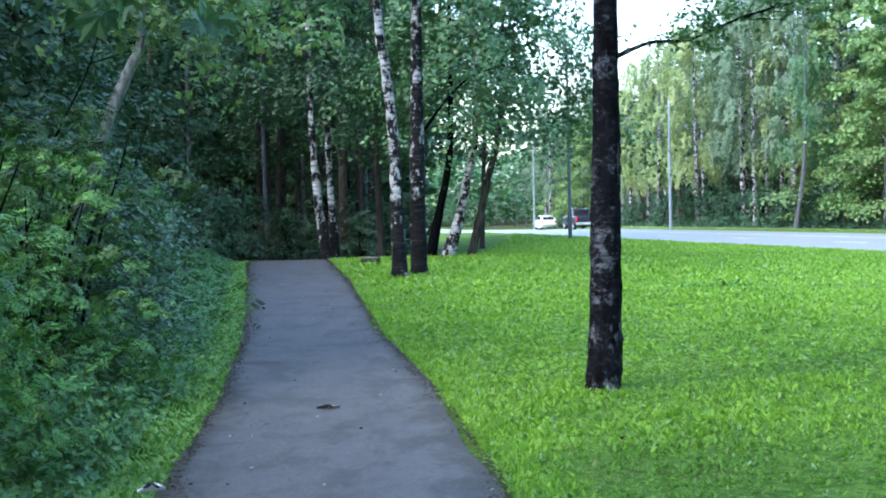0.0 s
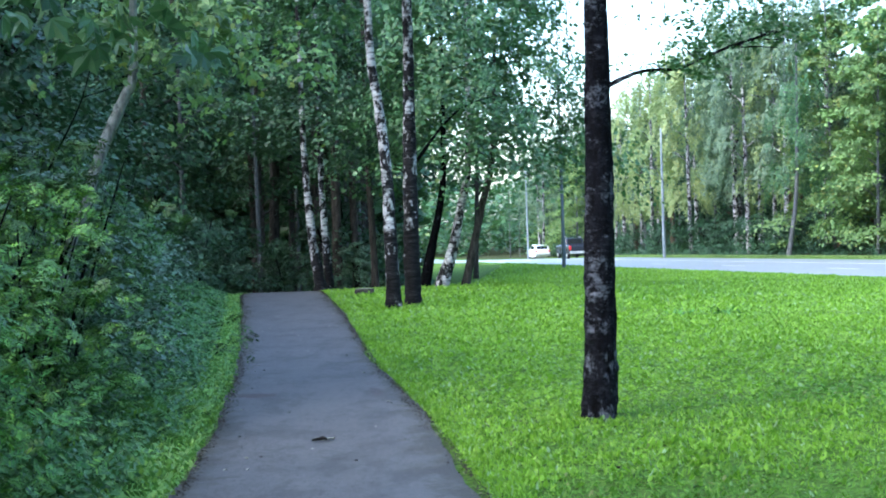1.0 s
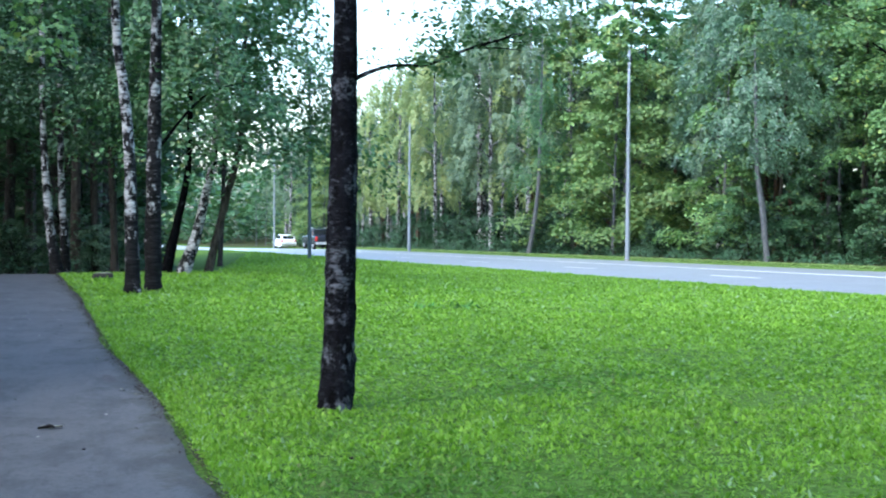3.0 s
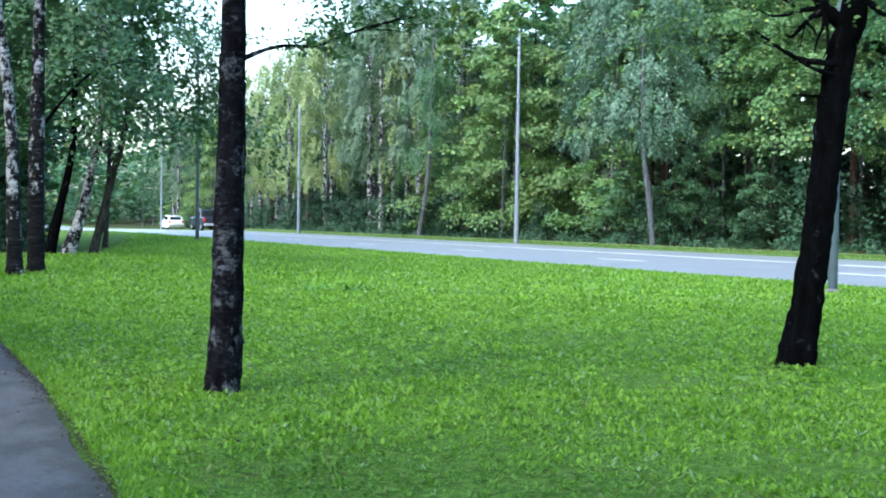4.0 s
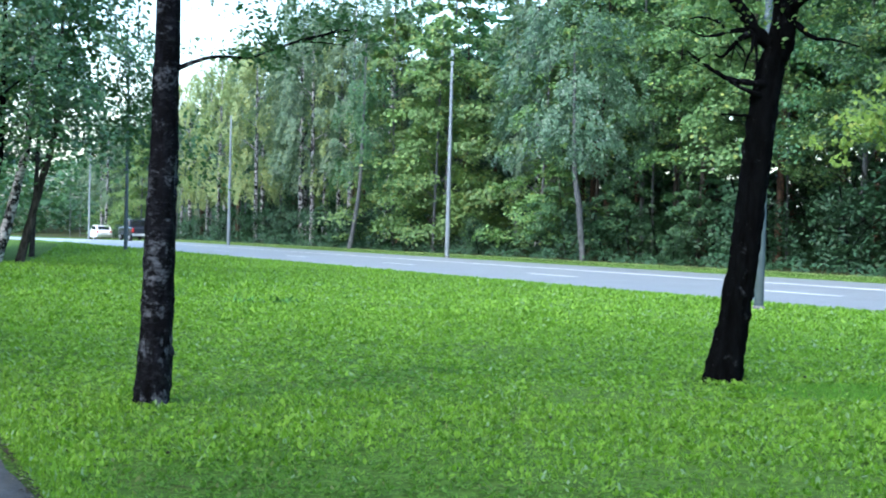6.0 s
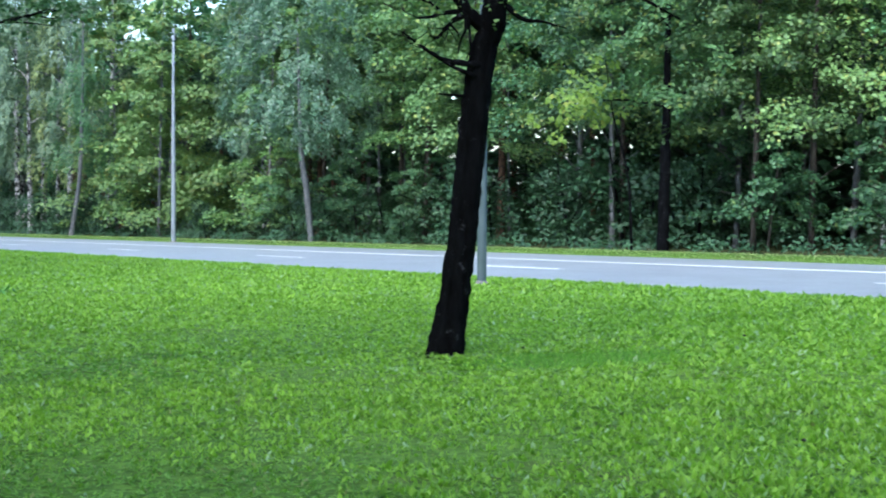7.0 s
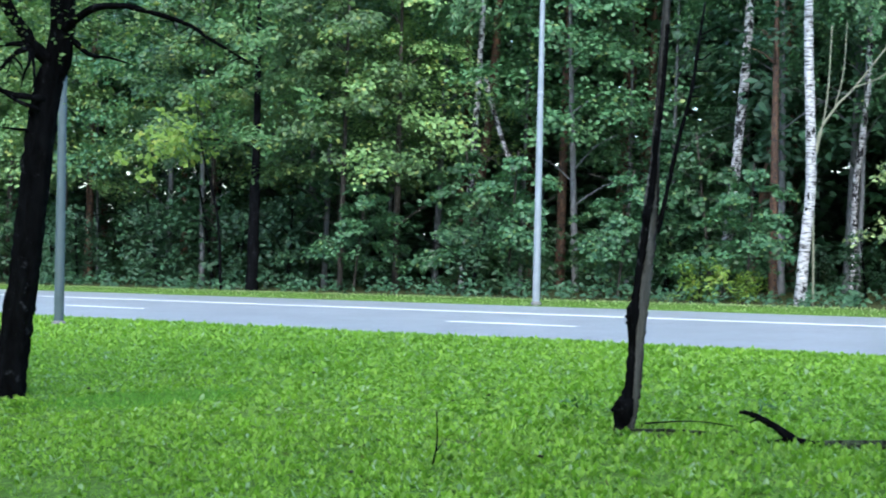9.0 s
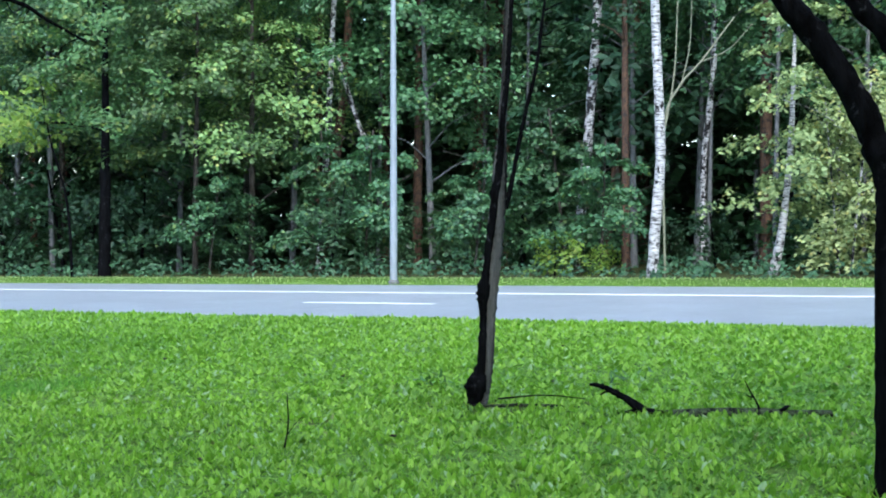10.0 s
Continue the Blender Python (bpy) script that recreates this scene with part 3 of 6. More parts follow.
def hanging_crown(mat, low, high, radius, strands, leaf, per=26, length=1.6):
    """Birch foliage: curtains of strands of small leaves that hang from a loose crown, with gaps between."""
    def fill(sh, rng, base, line):
        tp = np.array(line)
        curtains = max(12, strands // 9)
        cz = low + (high - low) * (np.arange(curtains) + rng.uniform(0, 1, curtains)) / curtains
        prof = radius * np.clip(1.15 - 0.75 * np.abs((cz - low) / (high - low) - 0.35), 0.3, 1)
        ca, cq = np.arange(curtains) * 2.4 + rng.normal(0, 0.4, curtains), np.sqrt(rng.uniform(0.1, 1, curtains))
        k = rng.integers(0, curtains, strands)
        z = cz[k] + rng.normal(0, 0.25, strands)
        x = np.interp(z, tp[:, 2], tp[:, 0]) + np.cos(ca[k]) * prof[k] * cq[k] + rng.normal(0, 0.28, strands)
        y = np.interp(z, tp[:, 2], tp[:, 1]) + np.sin(ca[k]) * prof[k] * cq[k] + rng.normal(0, 0.28, strands)
        t = rng.uniform(0, 1, (strands, per))
        ln = length * rng.uniform(0.5, 1.2, strands)[:, None]
        px = x[:, None] + rng.normal(0, 0.06, (strands, per)) + np.cos(ca[k])[:, None] * t * 0.3
        py = y[:, None] + rng.normal(0, 0.06, (strands, per)) + np.sin(ca[k])[:, None] * t * 0.3
        pz = z[:, None] - ln * t ** 1.2 + rng.normal(0, 0.05, (strands, per))
        face = np.stack([np.cos(ca[k]), np.sin(ca[k]), np.full(strands, 0.7)], 1)
        leaves(sh, rng, np.stack([px, py, pz], -1).reshape(-1, 3), leaf, OVAL, 1.2, 0.4, facing=np.repeat(face, per, axis=0))
        return mat
    return fill


def spray_crown(mat, low, high, radius, boughs, spray, per, leaf, template=OVAL, hollow=0.4, tiers=6, outward=0.5):
    """Broad-leaf foliage: boughs, each a tier of close leaf sprays that arches outward, with dark gaps between them."""
    def fill(sh, rng, base, line):
        tp = np.array(line)
        z = low + (high - low) * (np.arange(boughs) + rng.uniform(0, 1, boughs)) / boughs
        f = (z - low) / (high - low)
        ang = np.arange(boughs) * 2.4 + rng.normal(0, 0.5, boughs)
        prof = radius * np.clip(np.sin(np.pi * (0.18 + 0.78 * f)) ** 0.6, 0.2, 1) * rng.uniform(0.7, 1.2, boughs)
        q = rng.uniform(hollow, 0.9, boughs)
        k = np.repeat(np.arange(boughs), tiers)
        along, aside = (np.clip(rng.normal(0, 1, len(k)), -1.7, 1.7) * spray * 1.2 for _ in range(2))
        out = prof[k] * q[k] + along
        ux, uy = np.cos(ang)[k], np.sin(ang)[k]
        cx, cy = np.interp(z, tp[:, 2], tp[:, 0])[k], np.interp(z, tp[:, 2], tp[:, 1])[k]
        drop = 0.44 * outward * (along ** 2 + aside ** 2) / spray + rng.normal(0, 0.4 * outward, len(k)) * spray
        c = np.stack([cx + ux * out - uy * aside, cy + uy * out + ux * aside, np.maximum(z[k] - drop, low * 0.5)], 1)
        face = np.stack([ux * outward, uy * outward, np.full(len(k), 0.75)], 1) + rng.normal(0, 0.32, (len(k), 3))
        p, fc = leaning_sprays(rng, c, face, spray * rng.uniform(0.65, 1.25, len(c)), per)
        leaves(sh, rng, p, leaf, template, 0.4, 0.28, facing=fc)
        return mat
    return fill


def plate_crown(mat, low, high, radius, boughs, per, leaf, clusters=9, template=BROAD, slim=1.5, size=0.17, lift=0.18, outward=0.45):
    """Broad-leaf foliage in tiers: every bough is a plate of close leaf clusters, with deep gaps under it."""
    def fill(sh, rng, base, line):
        tp = np.array(line)
        z = low + (high - low) * (np.arange(boughs) + rng.uniform(0, 1, boughs)) / boughs
        f = (z - low) / (high - low)
        ang = np.arange(boughs) * 2.4 + rng.normal(0, 0.35, boughs)
        span = radius * np.clip(1.05 - 0.75 * f ** slim, 0.25, 1) * rng.uniform(0.65, 1.15, boughs)
        k = np.repeat(np.arange(boughs), clusters)
        t = np.clip(0.28 + 0.72 * np.tile(np.linspace(0, 1, clusters), boughs) + rng.normal(0, 0.06, len(k)), 0.1, 1.1)
        aside = rng.uniform(-1, 1, len(k)) * 0.36 * span[k] * np.sin(np.pi * np.clip(t * 0.8 + 0.15, 0, 1))
        out = span[k] * t
        ux, uy = np.cos(ang)[k], np.sin(ang)[k]
        cx, cy = np.interp(z, tp[:, 2], tp[:, 0])[k], np.interp(z, tp[:, 2], tp[:, 1])[k]
        cz = z[k] + lift * out - 0.26 * out * t - 0.35 * np.abs(aside) + rng.normal(0, 0.05, len(k)) * span[k]
        c = np.stack([cx + ux * out - uy * aside, cy + uy * out + ux * aside, np.maximum(cz, low * 0.4)], 1)
        face = np.stack([ux * outward, uy * outward, np.ones(len(k))], 1) + rng.normal(0, 0.22, (len(k), 3))
        p, fc = leaning_sprays(rng, c, face, np.maximum(span[k], radius * 0.5) * size * rng.uniform(0.7, 1.3, len(c)), per, 0.2)
        leaves(sh, rng, p, leaf, template, 0.45, 0.38, facing=fc)
        return mat
    return fill


# the patchy birch by the path
T1 = [(1.24, 11.23, 0.0, 0.143), (1.27, 11.23, 0.58, 0.131), (1.28, 11.23, 1.31, 0.121), (1.30, 11.22, 1.98, 0.110), (1.30, 11.22, 2.56, 0.102), (1.31, 11.22, 3.09, 0.093)]
T1_LIMB = [(1.36, 11.21, 2.63, 0.024), (1.65, 11.18, 2.74, 0.015), (1.93, 11.13, 2.75, 0.013), (2.17, 11.09, 2.84, 0.011), (2.43, 11.04, 2.93, 0.011), (2.72, 10.97, 3.0, 0.007)]


def t1_leaves(sh, rng, base, line):
    limb = curve_points(local(T1_LIMB, base), 8)
    tail = limb[12:]
    c = tail[rng.integers(0, len(tail), 80), :3] + rng.normal(0, 1, (80, 3)) * (0.12, 0.16, 0.07) + (0.03, 0, 0.05)
    leaves(sh, rng, sprays(rng, c, 0.09, 7), 0.058, OVAL, 0.5, 0.6)
    c = np.stack([rng.uniform(0.55, 2.9, 210), rng.uniform(-0.5, 0.5, 210), 2.82 + 0.85 * rng.uniform(0, 1, 210) ** 0.8], 1)
    leaves(sh, rng, sprays(rng, c, 0.12, 9), 0.058, OVAL, 0.6, 0.6)
    k = rng.integers(0, 9, 70)
    x0 = np.array([-0.30, -0.22, 0.17, 0.24, 0.33, 0.42, 0.52, 0.6, 0.7])[k]
    c = np.stack([x0 + rng.normal(0, 0.025, 70), rng.normal(0, 0.1, 70), rng.uniform(2.72, 3.7, 70)], 1)
    leaves(sh, rng, c, 0.05, OVAL, 0.8, 0.6)
    spray_crown(LEAF_BIRCH, 4.3, 9.0, 3.6, 46, 0.5, 24, 0.12)(sh, rng, base, line)
    return LEAF_BIRCH


T1_HANG = [[(1.31 + x, 11.2, 3.9, 0.004), (1.31 + x * 1.05, 11.2, 3.3, 0.003), (1.31 + x * 1.02, 11.2, 2.8, 0.002)] for x in (-0.30, -0.22, 0.17, 0.24, 0.33, 0.42, 0.52)]
real_tree("birch_tree", "dark-barked birch with whitish patches standing on the lawn", T1, BARK_PATCHY,
          [T1_LIMB] + twigs(np.random.default_rng(3), T1_LIMB, 16, 0.35) + T1_HANG, 9.0, t1_leaves, 26, 0.10, 5, rough=0.035)

# pair of birches and the group behind them
T2 = [(-0.85, 26.39, 0.0, 0.150), (-0.87, 26.39, 1.14, 0.127), (-0.90, 26.38, 2.41, 0.111), (-1.01, 26.38, 3.77, 0.095), (-1.14, 26.38, 4.92, 0.080)]
T3 = [(-0.50, 27.29, 0.0, 0.150), (-0.50, 27.30, 1.12, 0.147), (-0.48, 27.30, 2.64, 0.131), (-0.46, 27.30, 3.94, 0.110), (-0.44, 27.30, 5.02, 0.094)]
T3_LIMB = [(-0.44, 27.3, 2.62, 0.034), (-0.01, 27.3, 3.18, 0.026), (0.38, 27.3, 3.60, 0.020), (0.76, 27.29, 3.82, 0.014), (1.3, 27.2, 3.95, 0.007)]


def t3_leaves(sh, rng, base, line):
    limb = curve_points(local(T3_LIMB, base), 8)[10:]
    c = limb[rng.integers(0, len(limb), 60), :3] + rng.normal(0, 1, (60, 3)) * (0.3, 0.5, 0.3) + (0.15, 0, 0.15)
    leaves(sh, rng, sprays(rng, c, 0.28, 11), 0.085, BROAD, 0.5, 0.5)
    return plate_crown(LEAF_OAK, 5.4, 13.0, 3.6, 24, 30, 0.13)(sh, rng, base, line)


real_tree("birch_tree", "white birch with a blackened foot at the lawn's edge", T2, BIRCH_FOOT, (), 13.0,
          hanging_crown(LEAF_OAK, 6.6, 12.5, 2.6, 420, 0.11, 26, 1.3), 16, 0.35, 11, "birches along the footpath")
real_tree("birch_tree", "dark-barked birch beside a white one", T3, BIRCH_DARK, [T3_LIMB], 14.0,
          t3_leaves, 16, 0.35, 12, "birches along the footpath", limb_bark=BARK_BLACK)
T5A = [(-3.09, 36.77, 0.0, 0.148), (-3.24, 36.76, 0.99, 0.118), (-3.31, 36.75, 2.02, 0.103), (-3.39, 36.74, 3.49, 0.081)]
T5B = [(-2.92, 37.39, 0.0, 0.128), (-2.95, 37.38, 0.97, 0.105), (-3.00, 37.38, 2.02, 0.090), (-3.03, 37.38, 3.66, 0.075)]
real_tree("birch_tree", "slender white birch at the crest of the footpath", T5A, BIRCH_MID, (), 10.0,
          plate_crown(LEAF_SHADE, 4.0, 9.5, 2.5, 22, 26, 0.12), 12, 0.3, 13, "birches along the footpath")
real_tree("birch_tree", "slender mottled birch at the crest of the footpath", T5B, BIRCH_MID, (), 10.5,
          plate_crown(LEAF_SHADE, 3.7, 10.0, 2.5, 22, 26, 0.12), 12, 0.3, 14, "birches along the footpath")
T4A = [(-0.34, 35.7, 0.0, 0.143), (-0.10, 35.7, 1.08, 0.107), (0.12, 35.7, 2.07, 0.086), (0.22, 35.7, 3.07, 0.071)]
T4B = [(0.11, 35.5, 0.0, 0.180), (0.37, 35.5, 0.79, 0.135), (0.63, 35.49, 1.92, 0.107), (0.85, 35.49, 3.19, 0.085)]
T4C = [(0.70, 35.79, 0.0, 0.108), (0.96, 35.79, 1.06, 0.093), (1.16, 35.78, 1.91, 0.086), (1.47, 35.77, 3.18, 0.064)]
real_tree("leaning_tree", "thin dark leaning tree among birches", T4A, BARK_BLACK, (), 9.0,
          plate_crown(LEAF_OAK, 2.9, 8.5, 2.9, 24, 26, 0.125), 10, 0.3, 15, "trees at the lawn's far end")
real_tree("leaning_tree", "leaning white birch with a dark foot", T4B, BIRCH_OLD, (), 10.0,
          hanging_crown(LEAF_BIRCH, 4.2, 8.8, 3.0, 400, 0.12, 28, 1.0), 12, 0.35, 16, "trees at the lawn's far end")
real_tree("leaning_tree", "thin mossy leaning tree with light foliage", T4C, BARK_BROWN, (), 8.0,
          plate_crown(LEAF_BIRCH, 2.9, 8.0, 4.2, 36, 32, 0.125), 10, 0.3, 17, "trees at the lawn's far end")

# the black leaning tree
T6 = [(6.73, 12.03, 0.02, 0.167), (6.82, 11.97, 0.73, 0.142), (6.895, 11.93, 1.50, 0.132), (6.955, 11.90, 2.27, 0.134), (7.03, 11.85, 2.98, 0.125), (7.13, 11.79, 3.57, 0.113)]
T6_LIMBS = [
    [(7.04, 11.84, 3.20, 0.080), (6.90, 11.93, 3.36, 0.070), (6.73, 12.03, 3.65, 0.065), (6.4, 12.2, 4.3, 0.05), (6.1, 12.4, 5.2, 0.03)],
    [(6.99, 11.80, 2.84, 0.038), (6.87, 11.78, 2.84, 0.034), (6.66, 11.90, 2.87, 0.027), (6.53, 11.97, 2.94, 0.022), (6.41, 12.03, 3.03, 0.015), (6.27, 12.11, 3.15, 0.008)],
    [(6.99, 11.85, 2.53, 0.026), (6.88, 11.89, 2.54, 0.020), (6.76, 11.95, 2.55, 0.014), (6.62, 12.03, 2.56, 0.007)],
    [(7.10, 11.75, 3.50, 0.045), (7.20, 11.40, 3.68, 0.034), (7.40, 11.20, 3.72, 0.029), (7.54, 11.08, 3.69, 0.025), (7.89, 10.84, 3.58, 0.019), (8.07, 10.72, 3.45, 0.016), (8.37, 10.5, 3.24, 0.010)],
    [(6.97, 11.82, 2.71, 0.026), (6.84, 11.79, 2.75, 0.024), (6.75, 11.84, 2.79, 0.019), (6.62, 11.90, 2.86, 0.012)],
    [(6.90, 11.93, 3.34, 0.04), (6.84, 11.91, 3.32, 0.034), (6.75, 11.96, 3.27, 0.025), (6.68, 12.0, 3.18, 0.019), (6.61, 12.04, 3.10, 0.016), (6.55, 12.07, 3.13, 0.008)],
    [(6.92, 11.94, 3.36, 0.034), (6.86, 11.96, 3.36, 0.028), (6.70, 12.05, 3.35, 0.021), (6.59, 12.11, 3.31, 0.016), (6.47, 12.17, 3.30, 0.008)],
    [(6.70, 12.10, 3.35, 0.017), (6.61, 12.15, 3.45, 0.014), (6.47, 12.23, 3.49, 0.010), (6.37, 12.28, 3.47, 0.006)],
    [(6.86, 11.90, 3.33, 0.024), (6.83, 11.86, 3.18, 0.016), (6.79, 11.88, 3.07, 0.012), (6.77, 11.90, 2.94, 0.006)],
    [(6.88, 11.89, 3.30, 0.02), (6.87, 11.84, 3.12, 0.014), (6.87, 11.83, 2.99, 0.010), (6.84, 11.85, 2.89, 0.006)],
    [(6.70, 11.93, 3.23, 0.012), (6.76, 11.90, 3.16, 0.010), (6.78, 11.89, 3.10, 0.006)],
    [(7.10, 11.80, 3.45, 0.045), (7.19, 11.70, 3.41, 0.034), (7.29, 11.64, 3.31, 0.025), (7.38, 11.59, 3.27, 0.020), (7.50, 11.51, 3.26, 0.014), (7.7, 11.4, 3.2, 0.006)],
]
rng6 = np.random.default_rng(66)
T6_TWIGS = twigs(rng6, T6_LIMBS[0], 10, 0.6) + twigs(rng6, T6_LIMBS[1], 10, 0.25, -0.8, 0.006) + twigs(rng6, T6_LIMBS[3], 10, 0.4, -0.3, 0.006) + twigs(rng6, T6_LIMBS[5], 8, 0.2, -0.9, 0.006) + twigs(rng6, T6_LIMBS[6], 8, 0.25, 0.3, 0.006)


def t6_leaves(sh, rng, base, line):
    for limb, many in ((T6_LIMBS[0], 60), (T6_LIMBS[1], 10), (T6_LIMBS[3], 24), (T6_LIMBS[7], 24)):
        pts = curve_points(local(limb, base), 8)[12:]
        c = pts[rng.integers(0, len(pts), many), :3] + rng.normal(0, 0.2, (many, 3))
        leaves(sh, rng, sprays(rng, c, 0.12, 5), 0.05, OVAL, 0.5, 0.6)
    c = np.stack([rng.uniform(-1.7, 1.7, 190), rng.uniform(-0.6, 1.1, 190), 2.75 + 1.15 * rng.uniform(0, 1, 190) ** 0.6], 1)
    leaves(sh, rng, sprays(rng, c, 0.15, 7), 0.056, OVAL, 0.5, 0.6)
    spray_crown(LEAF_LIGHT, 4.6, 9.5, 3.8, 48, 0.5, 24, 0.12)(sh, rng, base, line)
    return LEAF_LIGHT


real_tree("leaning_tree", "black-barked leaning tree with bare lower branches on the lawn", T6, BARK_BLACK, T6_LIMBS + T6_TWIGS, 9.5, t6_leaves, 22, 0.22, 21, rough=0.05)

# the dead split trunk
T7 = [(9.422, 6.727, -0.001, 0.045), (9.448, 6.694, 0.209, 0.053), (9.468, 6.669, 0.441, 0.051), (9.476, 6.658, 0.719, 0.051), (9.485, 6.647, 0.996, 0.055), (9.499, 6.629, 1.274, 0.063), (9.511, 6.614, 1.551, 0.067), (9.525, 6.596, 1.782, 0.063), (9.533, 6.585, 2.012, 0.057), (9.542, 6.574, 2.242, 0.037), (9.547, 6.567, 2.472, 0.034), (9.559, 6.553, 2.701, 0.034), (9.564, 6.546, 2.931, 0.034), (9.573, 6.535, 3.160, 0.034), (9.579, 6.528, 3.389, 0.034), (9.590, 6.513, 3.755, 0.020)]
T7_LIMB = [(9.556, 6.556, 1.689, 0.032), (9.582, 6.524, 1.827, 0.021), (9.607, 6.491, 2.035, 0.018), (9.635, 6.455, 2.265, 0.018), (9.667, 6.415, 2.517, 0.016), (9.701, 6.372, 2.724, 0.016), (9.726, 6.339, 2.953, 0.014), (9.737, 6.325, 3.113, 0.014), (9.751, 6.307, 3.296, 0.012), (9.774, 6.278, 3.570, 0.007)]
T7_BARK = [(9.381, 6.731, -0.020, 0.028), (9.390, 6.720, 0.110, 0.055), (9.400, 6.698, 0.259, 0.083), (9.411, 6.677, 0.398, 0.042), (9.415, 6.663, 0.630, 0.032), (9.418, 6.659, 0.861, 0.032), (9.418, 6.659, 1.022, 0.055), (9.424, 6.635, 1.184, 0.028), (9.432, 6.618, 1.368, 0.032), (9.449, 6.596, 1.551, 0.032), (9.467, 6.581, 1.781, 0.035), (9.493, 6.555, 2.010, 0.032), (9.517, 6.550, 2.240, 0.025), (9.529, 6.542, 2.470, 0.025), (9.546, 6.520, 2.699, 0.023), (9.555, 6.510, 2.927, 0.023), (9.563, 6.499, 3.156, 0.021), (9.569, 6.492, 3.384, 0.021)]
dead = real_tree("dead_tree", "thin dead tree with a split trunk and peeling bark", T7, BARK_WOOD,
                 [T7_LIMB, [(9.737, 6.325, 3.104, 0.009), (9.768, 6.285, 3.104, 0.007), (9.808, 6.235, 3.158, 0.005)], [(9.751, 6.307, 3.296, 0.009), (9.811, 6.231, 3.346, 0.007), (9.853, 6.177, 3.373, 0.005)]] + twigs(np.random.default_rng(8), T7_LIMB[3:], 4, 0.2), None, None, 16, 0.1, 31, rough=0.07, limb_bark=BARK_BLACK)
sh = Shape()
tube(sh, local(T7_BARK, (T7[0][0], T7[0][1], float(land(T7[0][0], T7[0][1])))), 9, 7, 0.12, 5)
part("bark_strip", sh.mesh("bark_strip", BARK_BLACK, True), dead, "loose strip of blackened bark")

# the bent tree at the walker's right
T8 = [(8.04, 2.68, 0.0, 0.100), (8.04, 2.70, 0.63, 0.087), (8.03, 2.71, 1.26, 0.083), (8.04, 2.70, 1.64, 0.088), (8.05, 2.70, 1.93, 0.090), (8.10, 2.62, 2.30, 0.066), (8.03, 2.73, 2.65, 0.064), (7.95, 2.90, 2.87, 0.057), (7.7, 3.3, 3.7, 0.045), (7.6, 3.5, 5.0, 0.02)]
T8_LIMB = [(8.05, 2.70, 1.80, 0.090), (8.01, 2.76, 1.98, 0.088), (7.99, 2.81, 2.12, 0.083), (7.94, 2.93, 2.38, 0.080), (7.87, 3.10, 2.67, 0.077), (7.80, 3.24, 2.87, 0.072), (7.6, 3.6, 3.6, 0.05), (7.5, 3.9, 4.6, 0.02)]
real_tree("bent_tree", "black-barked tree with a bent forked trunk on the lawn", T8, BARK_BLACK, [T8_LIMB], None,
          spray_crown(LEAF_MAPLE, 4.9, 8.0, 2.4, 26, 0.45, 24, 0.12), 18, 0.3, 41, rough=0.05)

# birches and pines over the road
ROADSIDE = [
    ("birch_tree", "tall white birch at the roadside woods", [(30.15, 17.55, 0.03, 0.146), (30.19, 17.49, 1.35, 0.132), (30.25, 17.39, 3.0, 0.125), (30.22, 17.44, 4.78, 0.119), (30.18, 17.51, 6.83, 0.106)], BIRCH_WHITE,
     [], 15, 8.0),
    ("birch_tree", "white birch with black scars in the woods' edge", [(35.1, 23.17, 0.2, 0.134), (35.24, 22.97, 2.46, 0.143), (35.35, 22.81, 4.62, 0.135), (35.46, 22.63, 7.94, 0.119)], BIRCH_OLD, [], 15, 8.5),
    ("birch_tree", "leaning white birch with yellowing leaves", [(32.15, 15.35, 0.1, 0.135), (32.25, 15.15, 1.35, 0.099), (32.32, 15.0, 3.0, 0.078), (32.36, 14.93, 5.06, 0.05)], BIRCH_WHITE, [], 9, 3.0),
    ("birch_tree", "thin grey birch in the woods' edge", [(37.05, 20.0, 0.13, 0.092), (37.06, 19.98, 3.27, 0.092), (37.18, 19.76, 5.73, 0.084)], BIRCH_OLD, [], 12, 7.0),
    ("birch_tree", "pale thin birch at the roadside", [(24.6, 56.73, -0.83, 0.124), (24.37, 56.82, 1.62, 0.136), (24.15, 56.91, 3.32, 0.099)], BARK_GREY, [], 9, 2.6),
    ("birch_tree", "leaning grey birch far along the road", [(20.52, 82.48, -1.3, 0.15), (21.0, 82.37, 2.14, 0.12), (21.14, 82.33, 6.39, 0.09)], BARK_GREY, [], 12, 3.4),
    ("birch_tree", "thin broken birch stem hung up in the woods", [(33.2, 31.9, 0.1, 0.10), (33.35, 31.65, 4.0, 0.10), (33.5, 31.5, 8.2, 0.09)], BIRCH_OLD, [[(33.57, 31.41, 6.75, 0.085), (34.01, 30.95, 4.65, 0.09), (34.35, 30.57, 3.5, 0.10)]], 12, 9.0),
    ("pine_tree", "pine with orange upper bark", [(38.93, 24.63, 0.2, 0.15), (39.2, 24.21, 3.99, 0.157), (39.46, 23.8, 7.97, 0.139)], BARK_PINE, [], 16, 11),
    ("pine_tree", "stout pine with reddish bark", [(41.2, 31.76, 0.2, 0.27), (41.31, 31.63, 4.32, 0.26), (41.43, 31.47, 9.07, 0.242)], BARK_PINE, [], 18, 12),
    ("pine_tree", "slim pine with grey and orange bark", [(34.6, 33.2, 0.0, 0.17), (35.13, 32.67, 5.25, 0.154), (35.29, 32.5, 8.49, 0.126)], BARK_PINE, [], 16, 10),
    ("pine_tree", "slim pine with orange bark", [(35.85, 34.8, 0.0, 0.125), (35.99, 34.67, 4.21, 0.12), (36.07, 34.59, 8.77, 0.101)], BARK_PINE, [], 16, 10),
]
